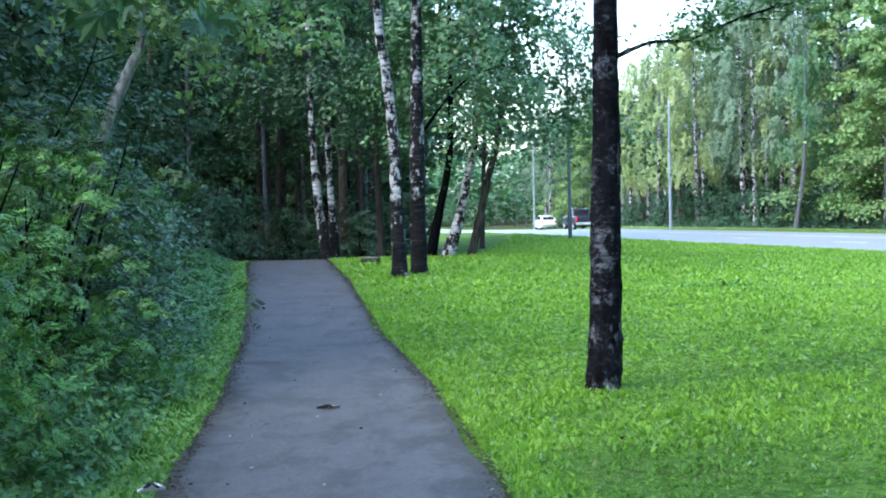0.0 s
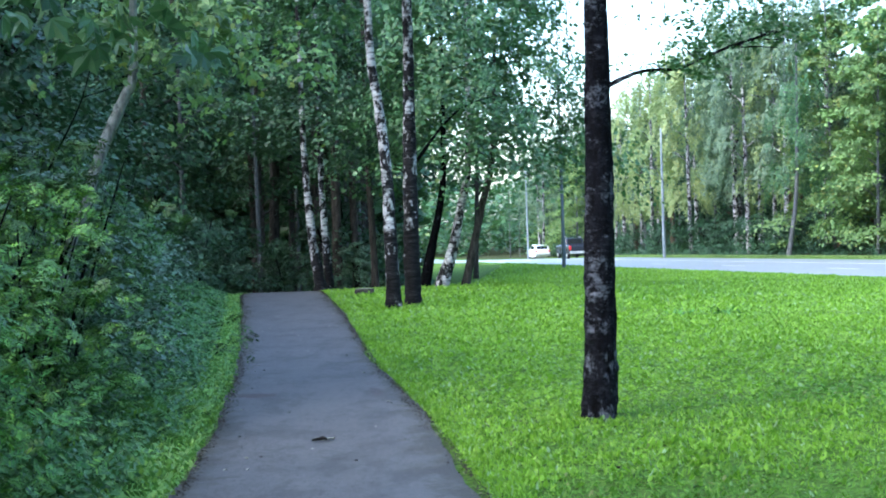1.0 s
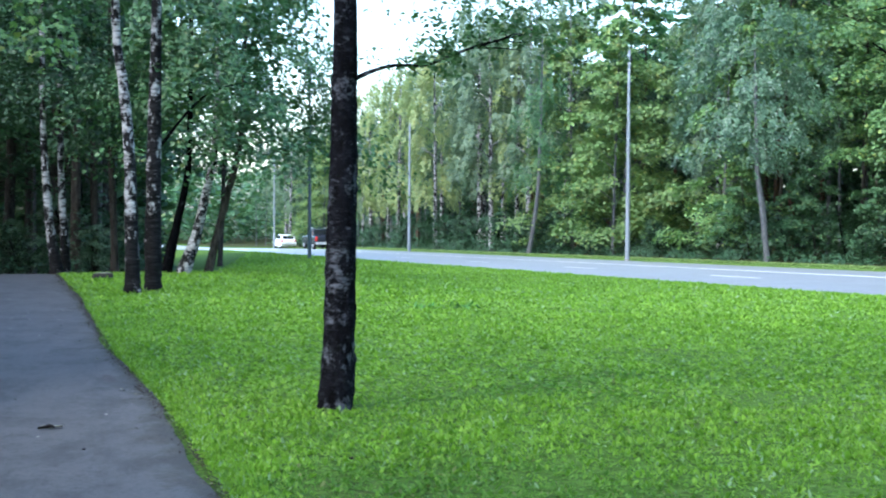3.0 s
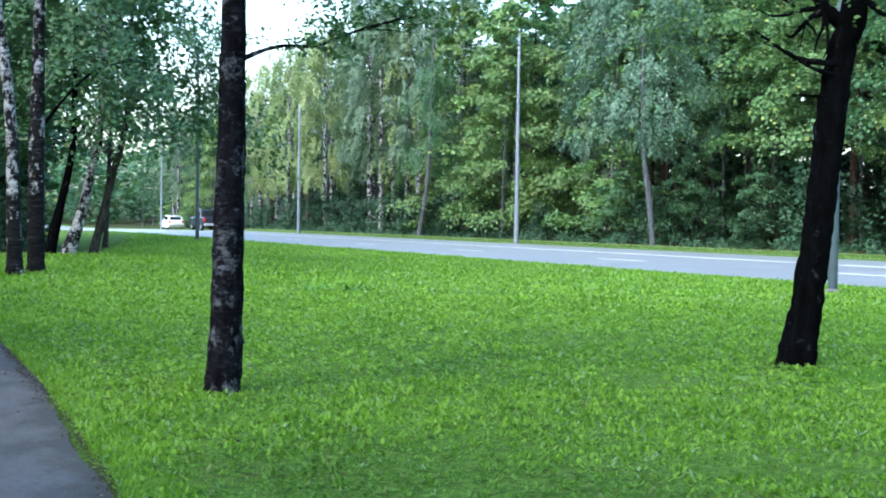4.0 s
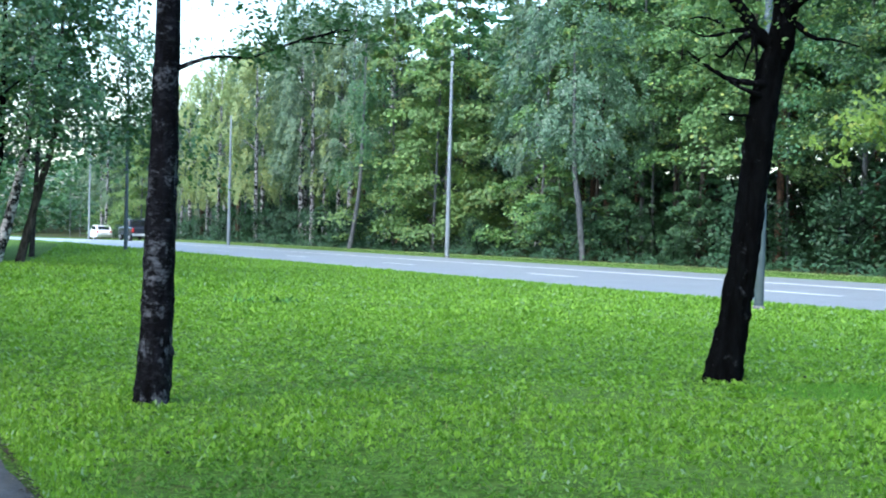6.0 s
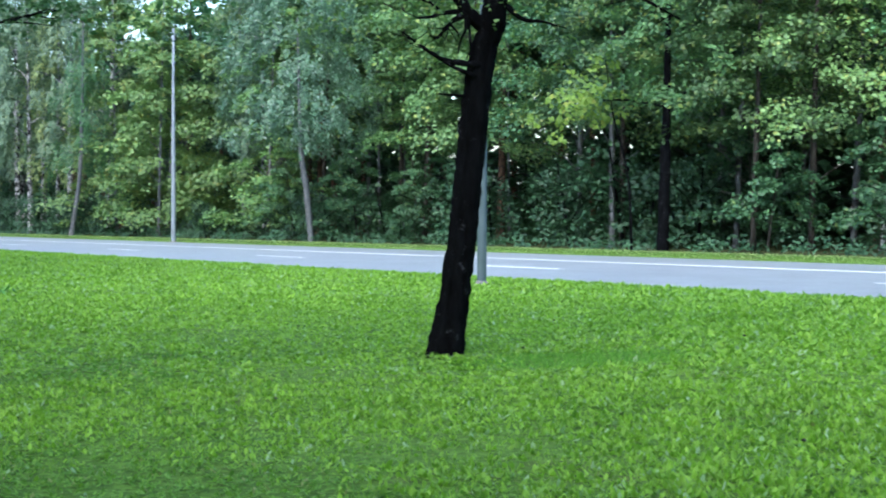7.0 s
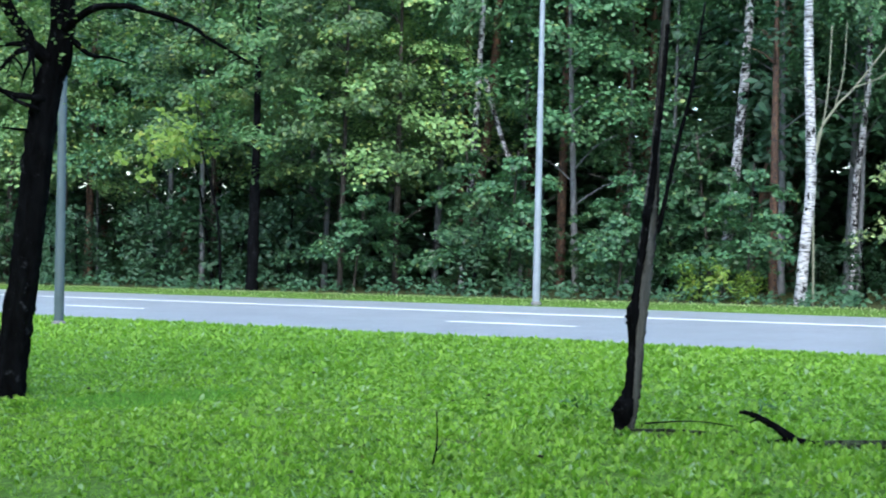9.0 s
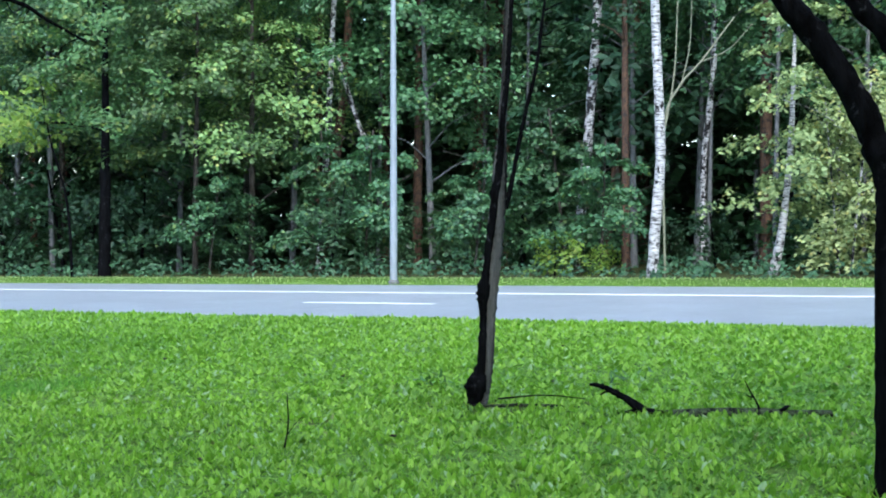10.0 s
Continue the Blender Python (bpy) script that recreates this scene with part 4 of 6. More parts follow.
fallen_tops = thing("dead_sapling", 30.35, 17.2, float(land(30.35, 17.2)), "dry pale sapling stems leaning beside the white birch", "dead tree")
for k, limb in enumerate(([(30.32, 17.3, 0.0, 0.03), (30.3, 17.33, 3.7, 0.03), (30.49, 16.98, 4.77, 0.03), (30.72, 16.57, 5.31, 0.026), (31.1, 15.87, 6.38, 0.02)],
                          [(30.3, 17.33, 3.6, 0.024), (30.42, 17.12, 5.0, 0.02), (30.46, 17.05, 6.8, 0.014)],
                          [(30.5, 16.96, 4.8, 0.018), (30.6, 16.8, 5.7, 0.014), (30.62, 16.75, 6.9, 0.01)], [(30.72, 16.57, 5.31, 0.02), (31.05, 16.0, 5.6, 0.014), (31.3, 15.5, 6.2, 0.008)])):
    sh = Shape()
    tube(sh, local(limb, (30.35, 17.2, float(land(30.35, 17.2)))), 6, 4, 0.08, k)
    part("stem", sh.mesh("stem", DEAD_TWIG, True), fallen_tops)
for k, (name, label, ctrl, bark, limbs, top, low) in enumerate(ROADSIDE):
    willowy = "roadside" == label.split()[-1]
    crown = plate_crown(LEAF_SUN_YELLOW, 1.6, 8.5, 1.8, 26, 30, 0.12, 7) if "yellowing" in label else hanging_crown(LEAF_GREY, 4.4, 11.0, 3.3, 820, 0.15, 24, 0.8) if willowy else hanging_crown(LEAF_BIRCH, low, top - 0.5, 2.0, 240, 0.15, 22, 1.3) if name == "birch_tree" \
        else spray_crown(LEAF_DARK, low, top, 1.8, 12, 0.5, 20, 0.18)
    real_tree(name, label, ctrl, bark, limbs, top, crown, 10, 0.2, 50 + k, "trees at the roadside woods")


real_tree("maple_tree", "dark-stemmed maple with yellow-green lower boughs", [(27.86, 36.07, -0.3, 0.18), (27.89, 36.04, 2.5, 0.165), (27.90, 36.03, 4.56, 0.12)], BARK_BLACK,
          [[(27.9, 36.03, 4.3, 0.06), (27.0, 36.9, 4.5, 0.04), (26.2, 37.7, 4.5, 0.02)], [(27.9, 36.03, 4.5, 0.05), (28.5, 35.5, 4.8, 0.04), (29.2, 34.9, 4.9, 0.02)]], 11.0,
          spray_crown(LEAF_MAPLE, 4.6, 10.5, 2.8, 26, 0.45, 30, 0.18), 10, 0.3, 71, "trees at the roadside woods")


def lime_bough(sh, rng, base, line):
    c = np.stack([rng.normal(-1.2, 0.75, 34), rng.normal(1.0, 0.7, 34), rng.normal(4.9, 0.55, 34)], 1)
    p, f = leaning_sprays(rng, c, np.array([[-0.3, -0.6, 0.7]]) + rng.normal(0, 0.3, (34, 3)), 0.3, 20)
    leaves(sh, rng, p, 0.15, LOBED, 0.4, 0.3, facing=f)
    return LEAF_LIME


real_tree("young_maple", "young maple with yellow-green leaves under taller trees", [(27.3, 37.0, -0.4, 0.05), (27.2, 37.1, 2.0, 0.045), (26.8, 37.4, 4.0, 0.03)], BARK_BLACK, (), 6.0, lime_bough, 7, 0.1, 72, "trees at the roadside woods")


# ---------------------------------------------------------------- kinds of woodland tree, built once and copied
def kind_tree(name, label, bark, height, radius, crown, x, y, group, seed, limbs=9, limb_low=2.0):
    rng = np.random.default_rng(seed)
    t = thing(name, x, y, float(land(x, y)), label, "tree", group)
    lean = rng.normal(0, 0.25, 2)
    line = [(0, 0, -0.15, radius * 1.1), (lean[0] * 0.2, lean[1] * 0.2, height * 0.2, radius), (lean[0] * 0.5, lean[1] * 0.5, height * 0.5, radius * 0.75), (lean[0], lean[1], height, 0.02)]
    sh = Shape()
    tube(sh, line, 9, 4, 0.05, seed, 0.3)
    pts = curve_points(line, 6)
    for k in range(limbs):
        z = rng.uniform(limb_low, height * 0.8)
        x0, y0 = np.interp(z, pts[:, 2], pts[:, 0]), np.interp(z, pts[:, 2], pts[:, 1])
        a, ln = rng.uniform(0, 6.28), rng.uniform(1.0, 2.3)
        tube(sh, [(x0, y0, z, radius * 0.35), (x0 + math.cos(a) * ln * 0.5, y0 + math.sin(a) * ln * 0.5, z + 0.35 * ln, radius * 0.2),
                  (x0 + math.cos(a) * ln, y0 + math.sin(a) * ln, z + 0.5 * ln, 0.01)], 5, 2, 0.1, k)
    part("trunk", sh.mesh("trunk", bark, True), t)
    if crown:
        sh = Shape()
        mat = crown(sh, rng, (0, 0, 0), line)
        part("crown", sh.mesh("crown", mat), t)
    return t


def plant(proto, x, y, turn, scale):
    return copy_thing(proto, pose(x, y, float(land(x, y)) - 0.03, 0, 0, turn) @ Matrix.Diagonal((scale, scale, scale, 1)))


rng = np.random.default_rng(2024)
WOODS = "trees of the woods across the road"
x, y = at_road(34.5, -30)
maple_a = kind_tree("maple_tree", "bushy maple with layered boughs", BARK_BROWN, 13, 0.08, plate_crown(LEAF_MAPLE, 3.7, 12.8, 3.6, 28, 60, 0.145), x, y, WOODS, 101)
x, y = at_road(35, -37)
oak_a = kind_tree("linden_tree", "broad-leaved tree with layered dark foliage", BARK_GREY, 14, 0.09, plate_crown(LEAF_OAK, 4.4, 13.5, 3.8, 28, 60, 0.145), x, y, WOODS, 102)
x, y = at_road(36, -37.5)
oak_b = kind_tree("oak_tree", "tall oak with yellowish green leaves", BARK_BROWN, 14, 0.1, plate_crown(LEAF_LIGHT, 4.6, 13.5, 3.8, 28, 56, 0.145), x, y, WOODS, 116)
x, y = at_road(35, -62)
maple_b = kind_tree("maple_tree", "light green maple with tiers of leaves", BARK_GREY, 12, 0.08, plate_crown(LEAF_LIGHT, 0.8, 11.5, 3.3, 32, 48, 0.165), x, y, WOODS, 103)
x, y = at_road(35, -90)
birch_a = kind_tree("birch_tree", "tall birch with drooping yellowish foliage", BIRCH_OLD, 14, 0.14, hanging_crown(LEAF_SUN_YELLOW, 3.4, 14.0, 2.3, 330, 0.19, 24, 1.0), x, y, WOODS, 104, 6, 5)
x, y = at_road(36, -100)
birch_b = kind_tree("birch_tree", "tall grey-green birch with hanging twigs", BIRCH_OLD, 14.5, 0.15, hanging_crown(LEAF_HAZY, 4.4, 14.5, 2.5, 400, 0.18, 24, 0.9), x, y, WOODS, 105, 6, 5)
x, y = at_road(44, -24)
pine_a = kind_tree("pine_tree", "tall bare-stemmed pine in the woods", BARK_PINE, 17, 0.17, spray_crown(LEAF_DARK, 10.5, 16.5, 2.0, 10, 0.6, 14, 0.3), x, y, WOODS, 106, 5, 9)
x, y = at_road(42, -16)
dark_a = kind_tree("woodland_tree", "grey-stemmed tree deep in the woods with a high crown", BARK_GREY, 15, 0.10, spray_crown(LEAF_SHADE, 4.6, 14.0, 2.8, 20, 0.6, 15, 0.36, OVAL, 0.4, 5), x, y, WOODS, 107, 8, 4.5)
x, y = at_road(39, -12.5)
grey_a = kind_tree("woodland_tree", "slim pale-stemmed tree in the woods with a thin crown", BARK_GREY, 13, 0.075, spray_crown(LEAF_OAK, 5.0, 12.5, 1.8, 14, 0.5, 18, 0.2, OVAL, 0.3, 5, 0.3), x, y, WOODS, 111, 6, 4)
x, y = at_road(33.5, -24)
bush_a = kind_tree("bush", "leafy dark green bush at the edge of the woods", BARK_BLACK, 2.6, 0.05, spray_crown(LEAF_SHADE, 0.3, 2.6, 1.4, 14, 0.34, 16, 0.17, OVAL, 0.25, 5), x, y, "bushes at the woods' edge", 108, 5, 0.5)
x, y = at_road(38, -20)
spruce_a = kind_tree("young_spruce", "dark young conifer in the undergrowth", BARK_BLACK, 5.0, 0.07, spray_crown(LEAF_DARK, 0.4, 5.0, 1.5, 18, 0.45, 14, 0.24, OVAL, 0.1, 5), x, y, "undergrowth in the woods", 109, 6, 0.6)

# front row along the far verge, kind by kind as it stands along the road
row = [(maple_b if k % 2 else birch_b, 35.0 + 1.5 * math.sin(k * 2.3), -166 + 5.2 * k, 0.95) for k in range(7)]
row += [(birch_b if k % 3 == 1 else birch_a, 35.4 + 1.6 * math.sin(k * 1.9), -128 + 4.0 * k, 1.12) for k in range(8)]
row += [(birch_b, 35.0 + 1.2 * math.sin(k * 2.1), -97.5 + 3.3 * k, 1.2) for k in range(5)]
row += [(maple_b, 34.6, -80.0, 1.25), (maple_b, 36.5, -76.0, 1.45), (maple_b, 34.4, -72.5, 1.15), (maple_b, 37.0, -68.0, 1.4), (birch_b, 35.6, -64.0, 1.0), (maple_a, 37.2, -60.0, 1.3),
        (maple_a, 38.5, -55.5, 1.3), (maple_a, 36.6, -50.5, 1.2), (maple_a, 36.0, -46.0, 1.05), (oak_a, 37.0, -41.5, 1.15), (oak_a, 36.8, -33.0, 1.1),
        (oak_b, 36.4, -29.4, 1.0), (oak_a, 38.8, -23.6, 1.1), (oak_a, 44.0, -19.6, 0.95), (grey_a, 39.5, -15.0, 1.0), (oak_a, 45.0, -12.0, 1.0), (maple_a, 40.5, -8.0, 1.0),
        (maple_b, 36.5, -4.0, 1.0), (maple_b, 35.5, 1.0, 1.0), (oak_a, 36.5, 6.0, 1.0), (maple_b, 35.5, 11.5, 1.0), (oak_a, 36.0, 17.0, 1.0), (maple_b, 35.5, 23.0, 1.0)]
for proto, n, s, sc in row:
    x, y = at_road(n + rng.uniform(-0.4, 0.4), s + rng.uniform(-0.4, 0.4))
    plant(proto, x, y, rng.uniform(0, 360), sc * rng.uniform(0.94, 1.06))
# deeper rows
for n0, step, kinds in ((40.5, 2.7, (grey_a, pine_a, dark_a, grey_a, dark_a, pine_a)), (47, 4.8, (pine_a, dark_a, pine_a)), (53, 9.0, (dark_a, pine_a))):
    s = -190.0 if n0 < 60 else -150.0
    while s < 34:
        x, y = at_road(n0 + rng.uniform(-2.2, 2.2), s)
        plant(kinds[rng.integers(len(kinds))], x, y, rng.uniform(0, 360), rng.uniform(0.85, 1.1))
        s += rng.uniform(0.6, 1.4) * step
s = -150.0
while s < 24:
    x, y = at_road(rng.uniform(32.6, 34.4), s)
    if -42 < s < -4:
        x, y = at_road(rng.uniform(36.5, 39.5), s)
    plant(bush_a, x, y, rng.uniform(0, 360), rng.uniform(0.5, 1.15))
    s += rng.uniform(1.8, 3.4)
s = -120.0
while s < 30:
    x, y = at_road(rng.uniform(38, 52), s)
    plant(spruce_a if rng.uniform() < 0.5 else bush_a, x, y, rng.uniform(0, 360), rng.uniform(0.8, 1.5))
    s += rng.uniform(2.0, 4.0)

lime_bush = kind_tree("bush", "small yellow-green bush on the far verge", BARK_BLACK, 1.3, 0.02, spray_crown(LEAF_LIME, 0.25, 1.2, 0.55, 11, 0.2, 15, 0.12, OVAL, 0.2, 4), 30.8, 20.9, "bushes at the woods' edge", 110, 4, 0.3)
plant(lime_bush, 31.2, 19.7, 80, 0.72)
birch_sapling = kind_tree("young_birch", "young birch with pale yellowish leaves at the woods' edge", BIRCH_OLD, 4.2, 0.03, spray_crown(LEAF_SUN_YELLOW, 0.3, 4.2, 1.2, 18, 0.3, 22, 0.13, OVAL, 0.2, 5, 0.35), 33.2, 14.1, "trees at the roadside woods", 112, 5, 0.6)
for x, y, sc in ((32.7, 13.6, 1.1), (33.9, 13.2, 1.3), (34.2, 14.6, 1.3)):
    plant(birch_sapling, x, y, 90 * y, sc)
# oak saplings in the shade under the front row
x, y = at_road(34.0, -15.5)
oak_sapling = kind_tree("young_oak", "young oak with layered grey-green leaves under taller trees", BARK_BROWN, 3.6, 0.035, plate_crown(LEAF_OAK, 0.9, 3.4, 2.0, 13, 42, 0.115, 7), x, y, "undergrowth in the woods", 113, 5, 0.8)
for n, s, sc in ((34.2, -19.5, 1.0), (34.8, -59.0, 1.1), (35.2, -54.0, 1.2), (35.0, -49.0, 1.0), (34.6, -23.5, 1.2), (34.0, -29.0, 1.0), (36.0, -17.5, 1.3), (37.0, -6.5, 1.0), (36.5, -26.0, 1.3), (36.8, -32.0, 1.3), (35.5, -20.8, 0.8)):
    x, y = at_road(n, s)
    plant(oak_sapling, x, y, 77 * s, sc)
plant(pine_a, 34.6, 21.1, 40, 0.68)
# dark bushes that close the woods' edge between the trunks
for n, s, sc in ((34.6, -47.0, 1.2), (35.2, -45.2, 1.4), (34.4, -43.2, 1.1), (35.4, -41.0, 1.4), (34.8, -39.0, 1.2), (35.6, -37.0, 1.4), (34.7, -35.2, 1.2), (35.4, -33.2, 1.3)):
    x, y = at_road(n, s)
    plant(bush_a, x, y, 53 * s, sc)

x, y = -8.4, 47.0
stem_a = kind_tree("pine_tree", "dark bare-stemmed pine in the woods beside the path", BARK_BROWN, 15, 0.14, spray_crown(LEAF_OAK, 7.0, 14.5, 2.2, 14, 0.6, 18, 0.26, OVAL, 0.3, 5), x, y, "trees of the woods beside the footpath", 114, 8, 3.5)

# ---------------------------------------------------------------- woods ahead, beyond the crest and left of the path
AHEAD = "trees of the woods beside the footpath"
for ctrl, lab in (([(-3.14, 43.89, -0.3, 0.176), (-3.11, 43.89, 1.55, 0.15), (-3.08, 43.89, 4.0, 0.132)], "straight dark trunk behind the birches"),
                  ([(-5.76, 49.67, -0.5, 0.2), (-5.71, 49.67, 1.59, 0.18), (-5.63, 49.68, 3.57, 0.16)], "thick dark trunk in the woods"),
                  ([(-1.79, 39.96, -0.2, 0.112), (-1.83, 39.96, 1.53, 0.096), (-1.88, 39.96, 3.13, 0.088)], "thin dark trunk behind the birches")):
    real_tree("dark_tree", lab, ctrl, BARK_BROWN, (), 13, plate_crown(LEAF_SHADE, 3.2, 12.5, 3.0, 28, 28, 0.15), 10, 0.3, len(lab), AHEAD)
for proto_at in ((-6.3, 36.6, 0.8), (-7.0, 39.0, 1.0), (-6.4, 42.0, 0.9), (-4.7, 43.5, 0.6)):
    plant(bush_a, proto_at[0], proto_at[1], 70 * proto_at[1], proto_at[2])
for k in range(54):
    y = rng.uniform(42, 95)
    x = rng.uniform(-0.36 * y, -0.02 * y - 0.6) if k % 3 else rng.uniform(-0.2 * y, -0.09 * y)
    if float(path_side(y, PATH_L)) - 1.5 < x < float(path_side(y, PATH_R)) + 1.2:
        x -= 4
    proto = (stem_a, grey_a, dark_a)[k % 3]
    plant(proto, x, y, rng.uniform(0, 360), rng.uniform(0.8, 1.05))
for k in range(22):
    y = rng.uniform(44, 62)
    plant((stem_a, grey_a, stem_a)[k % 3], rng.uniform(-0.13 * y, -0.045 * y), y, rng.uniform(0, 360), rng.uniform(0.7, 0.95))
for k in range(40):
    y = rng.uniform(39, 80)
    x = float(path_side(y, PATH_L)) - 1 - rng.uniform(0, 14) if k % 2 else float(path_side(y, PATH_R)) + 0.8 + rng.uniform(0, 4)
    if x > 0.02 * y - 1.4:
        continue
    plant(spruce_a if k % 3 == 0 else bush_a, x, y, rng.uniform(0, 360), rng.uniform(0.6, 1.1))
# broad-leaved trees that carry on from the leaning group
ahead_maple = kind_tree("maple_tree", "broad-leaved tree beyond the lawn's far end", BARK_BROWN, 12, 0.11, plate_crown(LEAF_SHADE, 4.8, 12.5, 3.2, 26, 36, 0.16), -1.0, 48.0, AHEAD, 115, 8, 3.0)
for x, y, sc in ((-2.6, 55.0, 1.0), (-1.8, 66.0, 1.1), (1.9, 72.0, 1.1)):
    plant(ahead_maple, x, y, 61 * y, sc)
# far side of the bend, seen past the birches
for k in range(46):
    y = rng.uniform(120, 215)
    x = rng.uniform(-0.10, 0.075) * y
    low = 0.85 if x > -0.03 * y else 1.0
    n = x * ACROSS[0] + y * ACROSS[1]
    if NEAR_EDGE - 4 < n < FAR_EDGE + 3.5:
        continue
    plant((grey_a, maple_b, grey_a, pine_a)[k % 4], x, y, rng.uniform(0, 360), low * rng.uniform(0.8, 1.0))

# ---------------------------------------------------------------- thicket left of the path
THICKET = "shrubs of the thicket beside the footpath"


def shrub(label, x, y, seed, mat, template, leaf, height, radius, count, per):
    rng = np.random.default_rng(seed)
    t = thing("shrub", x, y, float(land(x, y)), label, "shrub", THICKET)
    for k in range(6):
        sh = Shape()
        a, ln = rng.uniform(0, 6.28), rng.uniform(0.3, 0.75) * radius
        tube(sh, [(0.1 * math.cos(a), 0.1 * math.sin(a), -0.1, 0.022), (0.5 * ln * math.cos(a), 0.5 * ln * math.sin(a), height * 0.45, 0.015),
                  (ln * math.cos(a), ln * math.sin(a), height * rng.uniform(0.75, 0.98), 0.005)], 6, 4, 0.1, k)
        part("stem", sh.mesh("stem", BARK_BLACK, True), t)
    sh = Shape()
    plate_crown(mat, 0.25, height, radius, count, per, leaf, 7, template, 2.2, 0.22, 0.25, 0.12)(sh, rng, (0, 0, 0), [(0, 0, 0, 1), (0, 0, height, 1)])
    part("foliage", sh.mesh("foliage", mat), t)
    return t


shrub_a = shrub("young rowan shrub with feathered green leaves", -3.2, 8.3, 201, LEAF_SHRUB, FROND, 0.15, 2.15, 1.35, 20, 9)
shrub_b = shrub("shrub with small greyish green leaves", -4.1, 15.2, 202, LEAF_GREY, BROAD, 0.07, 2.3, 1.4, 27, 36)
shrub_c = shrub("rowan shrub with dense feathered leaves", -3.5, 11.4, 203, LEAF_SHRUB, FROND, 0.135, 2.2, 1.3, 18, 9)
for proto, x, y, sc in ((shrub_a, -4.4, 9.4, 1.1), (shrub_a, -3.5, 10.0, 0.95), (shrub_c, -5.0, 12.0, 1.15), (shrub_b, -4.15, 13.2, 1.0), (shrub_a, -2.85, 7.4, 0.75), (shrub_a, -4.0, 6.9, 0.95),
                        (shrub_c, -4.7, 17.6, 1.1), (shrub_a, -5.2, 20.4, 1.2), (shrub_c, -6.2, 15.5, 1.25), (shrub_b, -5.7, 23.2, 1.1), (shrub_a, -6.3, 19.0, 1.3),
                        (shrub_c, -6.3, 26.0, 1.15), (shrub_c, -6.7, 29.0, 1.0), (shrub_b, -7.2, 32.0, 1.0), (shrub_a, -8.2, 27.0, 1.6), (shrub_c, -7.7, 35.5, 1.2), (shrub_a, -8.6, 38.5, 1.2),
                        (shrub_c, -3.3, 11.8, 1.1), (shrub_a, -3.2, 10.8, 0.95), (shrub_b, -3.95, 15.0, 0.75), (shrub_c, -4.3, 18.2, 0.7), (shrub_a, -5.0, 22.4, 0.8), (shrub_c, -5.7, 26.0, 0.8), (shrub_b, -6.1, 30.0, 0.8),
                        (shrub_a, -5.6, 17.0, 1.3), (shrub_c, -3.2, 8.9, 0.6), (shrub_a, -4.5, 14.2, 1.15), (shrub_c, -5.6, 9.9, 1.3), (shrub_b, -6.6, 40.5, 0.9), (shrub_b, -5.2, 45.5, 0.8), (shrub_b, -7.6, 43.5, 1.1), (shrub_b, -3.7, 47.5, 0.9), (shrub_b, -2.6, 44.0, 0.7)):
    plant(proto, x, y, rng.uniform(0, 360), sc * rng.uniform(0.92, 1.08))
# taller trees behind the thicket
x, y = -6.6, 13.6
# both crowns carry the thicket's shade in their leaf colour
thicket_tree = kind_tree("maple_tree", "dark maple with low layered branches", BARK_BLACK, 10, 0.12, plate_crown(LEAF_SHADE, 1.2, 9.0, 2.9, 34, 30, 0.13), x, y, AHEAD, 301)
thicket_oak = kind_tree("linden_tree", "dark broad-leaved tree over the thicket", BARK_BLACK, 11, 0.13, plate_crown(LEAF_SHADE, 1.2, 9.5, 3.0, 36, 32, 0.13), -7.4, 18.6, AHEAD, 302)
for proto, x, y, sc in ((thicket_tree, -6.0, 10.4, 1.0), (thicket_oak, -7.6, 13.6, 1.05), (thicket_tree, -7.4, 16.5, 1.0), (thicket_oak, -8.0, 22.5, 1.0), (thicket_tree, -7.4, 26.0, 0.9),
                        (thicket_oak, -8.4, 30.0, 0.95), (thicket_tree, -8.9, 34.5, 0.95), (thicket_oak, -10.5, 27.0, 1.1), (thicket_tree, -10.5, 20.0, 1.1), (thicket_oak, -8.6, 40.0, 0.95),
                        (thicket_tree, -10.5, 38.0, 1.1), (thicket_oak, -13, 31.0, 1.2), (thicket_tree, -9.0, 46.0, 1.0), (thicket_oak, -12.0, 45.0, 1.1)):
    plant(proto, x, y, rng.uniform(0, 360), sc)
LEFT = [(-3.45, 12.5, 0.0, 0.06), (-3.35, 12.58, 1.2, 0.055), (-3.12, 12.62, 1.88, 0.052), (-2.98, 12.65, 2.30, 0.056), (-2.86, 12.68, 2.58, 0.054), (-2.75, 12.71, 2.83, 0.048), (-2.67, 12.72, 3.08, 0.040)]
real_tree("leaning_tree", "slim grey leaning trunk in the thicket", LEFT, BARK_PALE, (), 5.5, spray_crown(LEAF_MAPLE, 3.2, 5.6, 1.5, 12, 0.3, 18, 0.11, LOBED), 12, 0.1, 61, AHEAD)

# unseen trees behind and beside the walker, added to shade near lawn and thicket
for proto, x, y, sc in ((thicket_oak, 4.6, -5.4, 1.4), (thicket_tree, 7.2, -6.2, 1.6), (thicket_tree, -2.6, -6.0, 1.0), (thicket_oak, 10.4, -5.0, 1.4), (thicket_tree, -6.5, -1.0, 1.0), (thicket_oak, 0.8, -9.5, 1.1), (thicket_tree, 13.5, -6.0, 1.0), (thicket_tree, -9.5, 8.0, 0.9), (thicket_tree, -10.5, 13.0, 1.1)):
    plant(proto, x, y, rng.uniform(0, 360), sc)
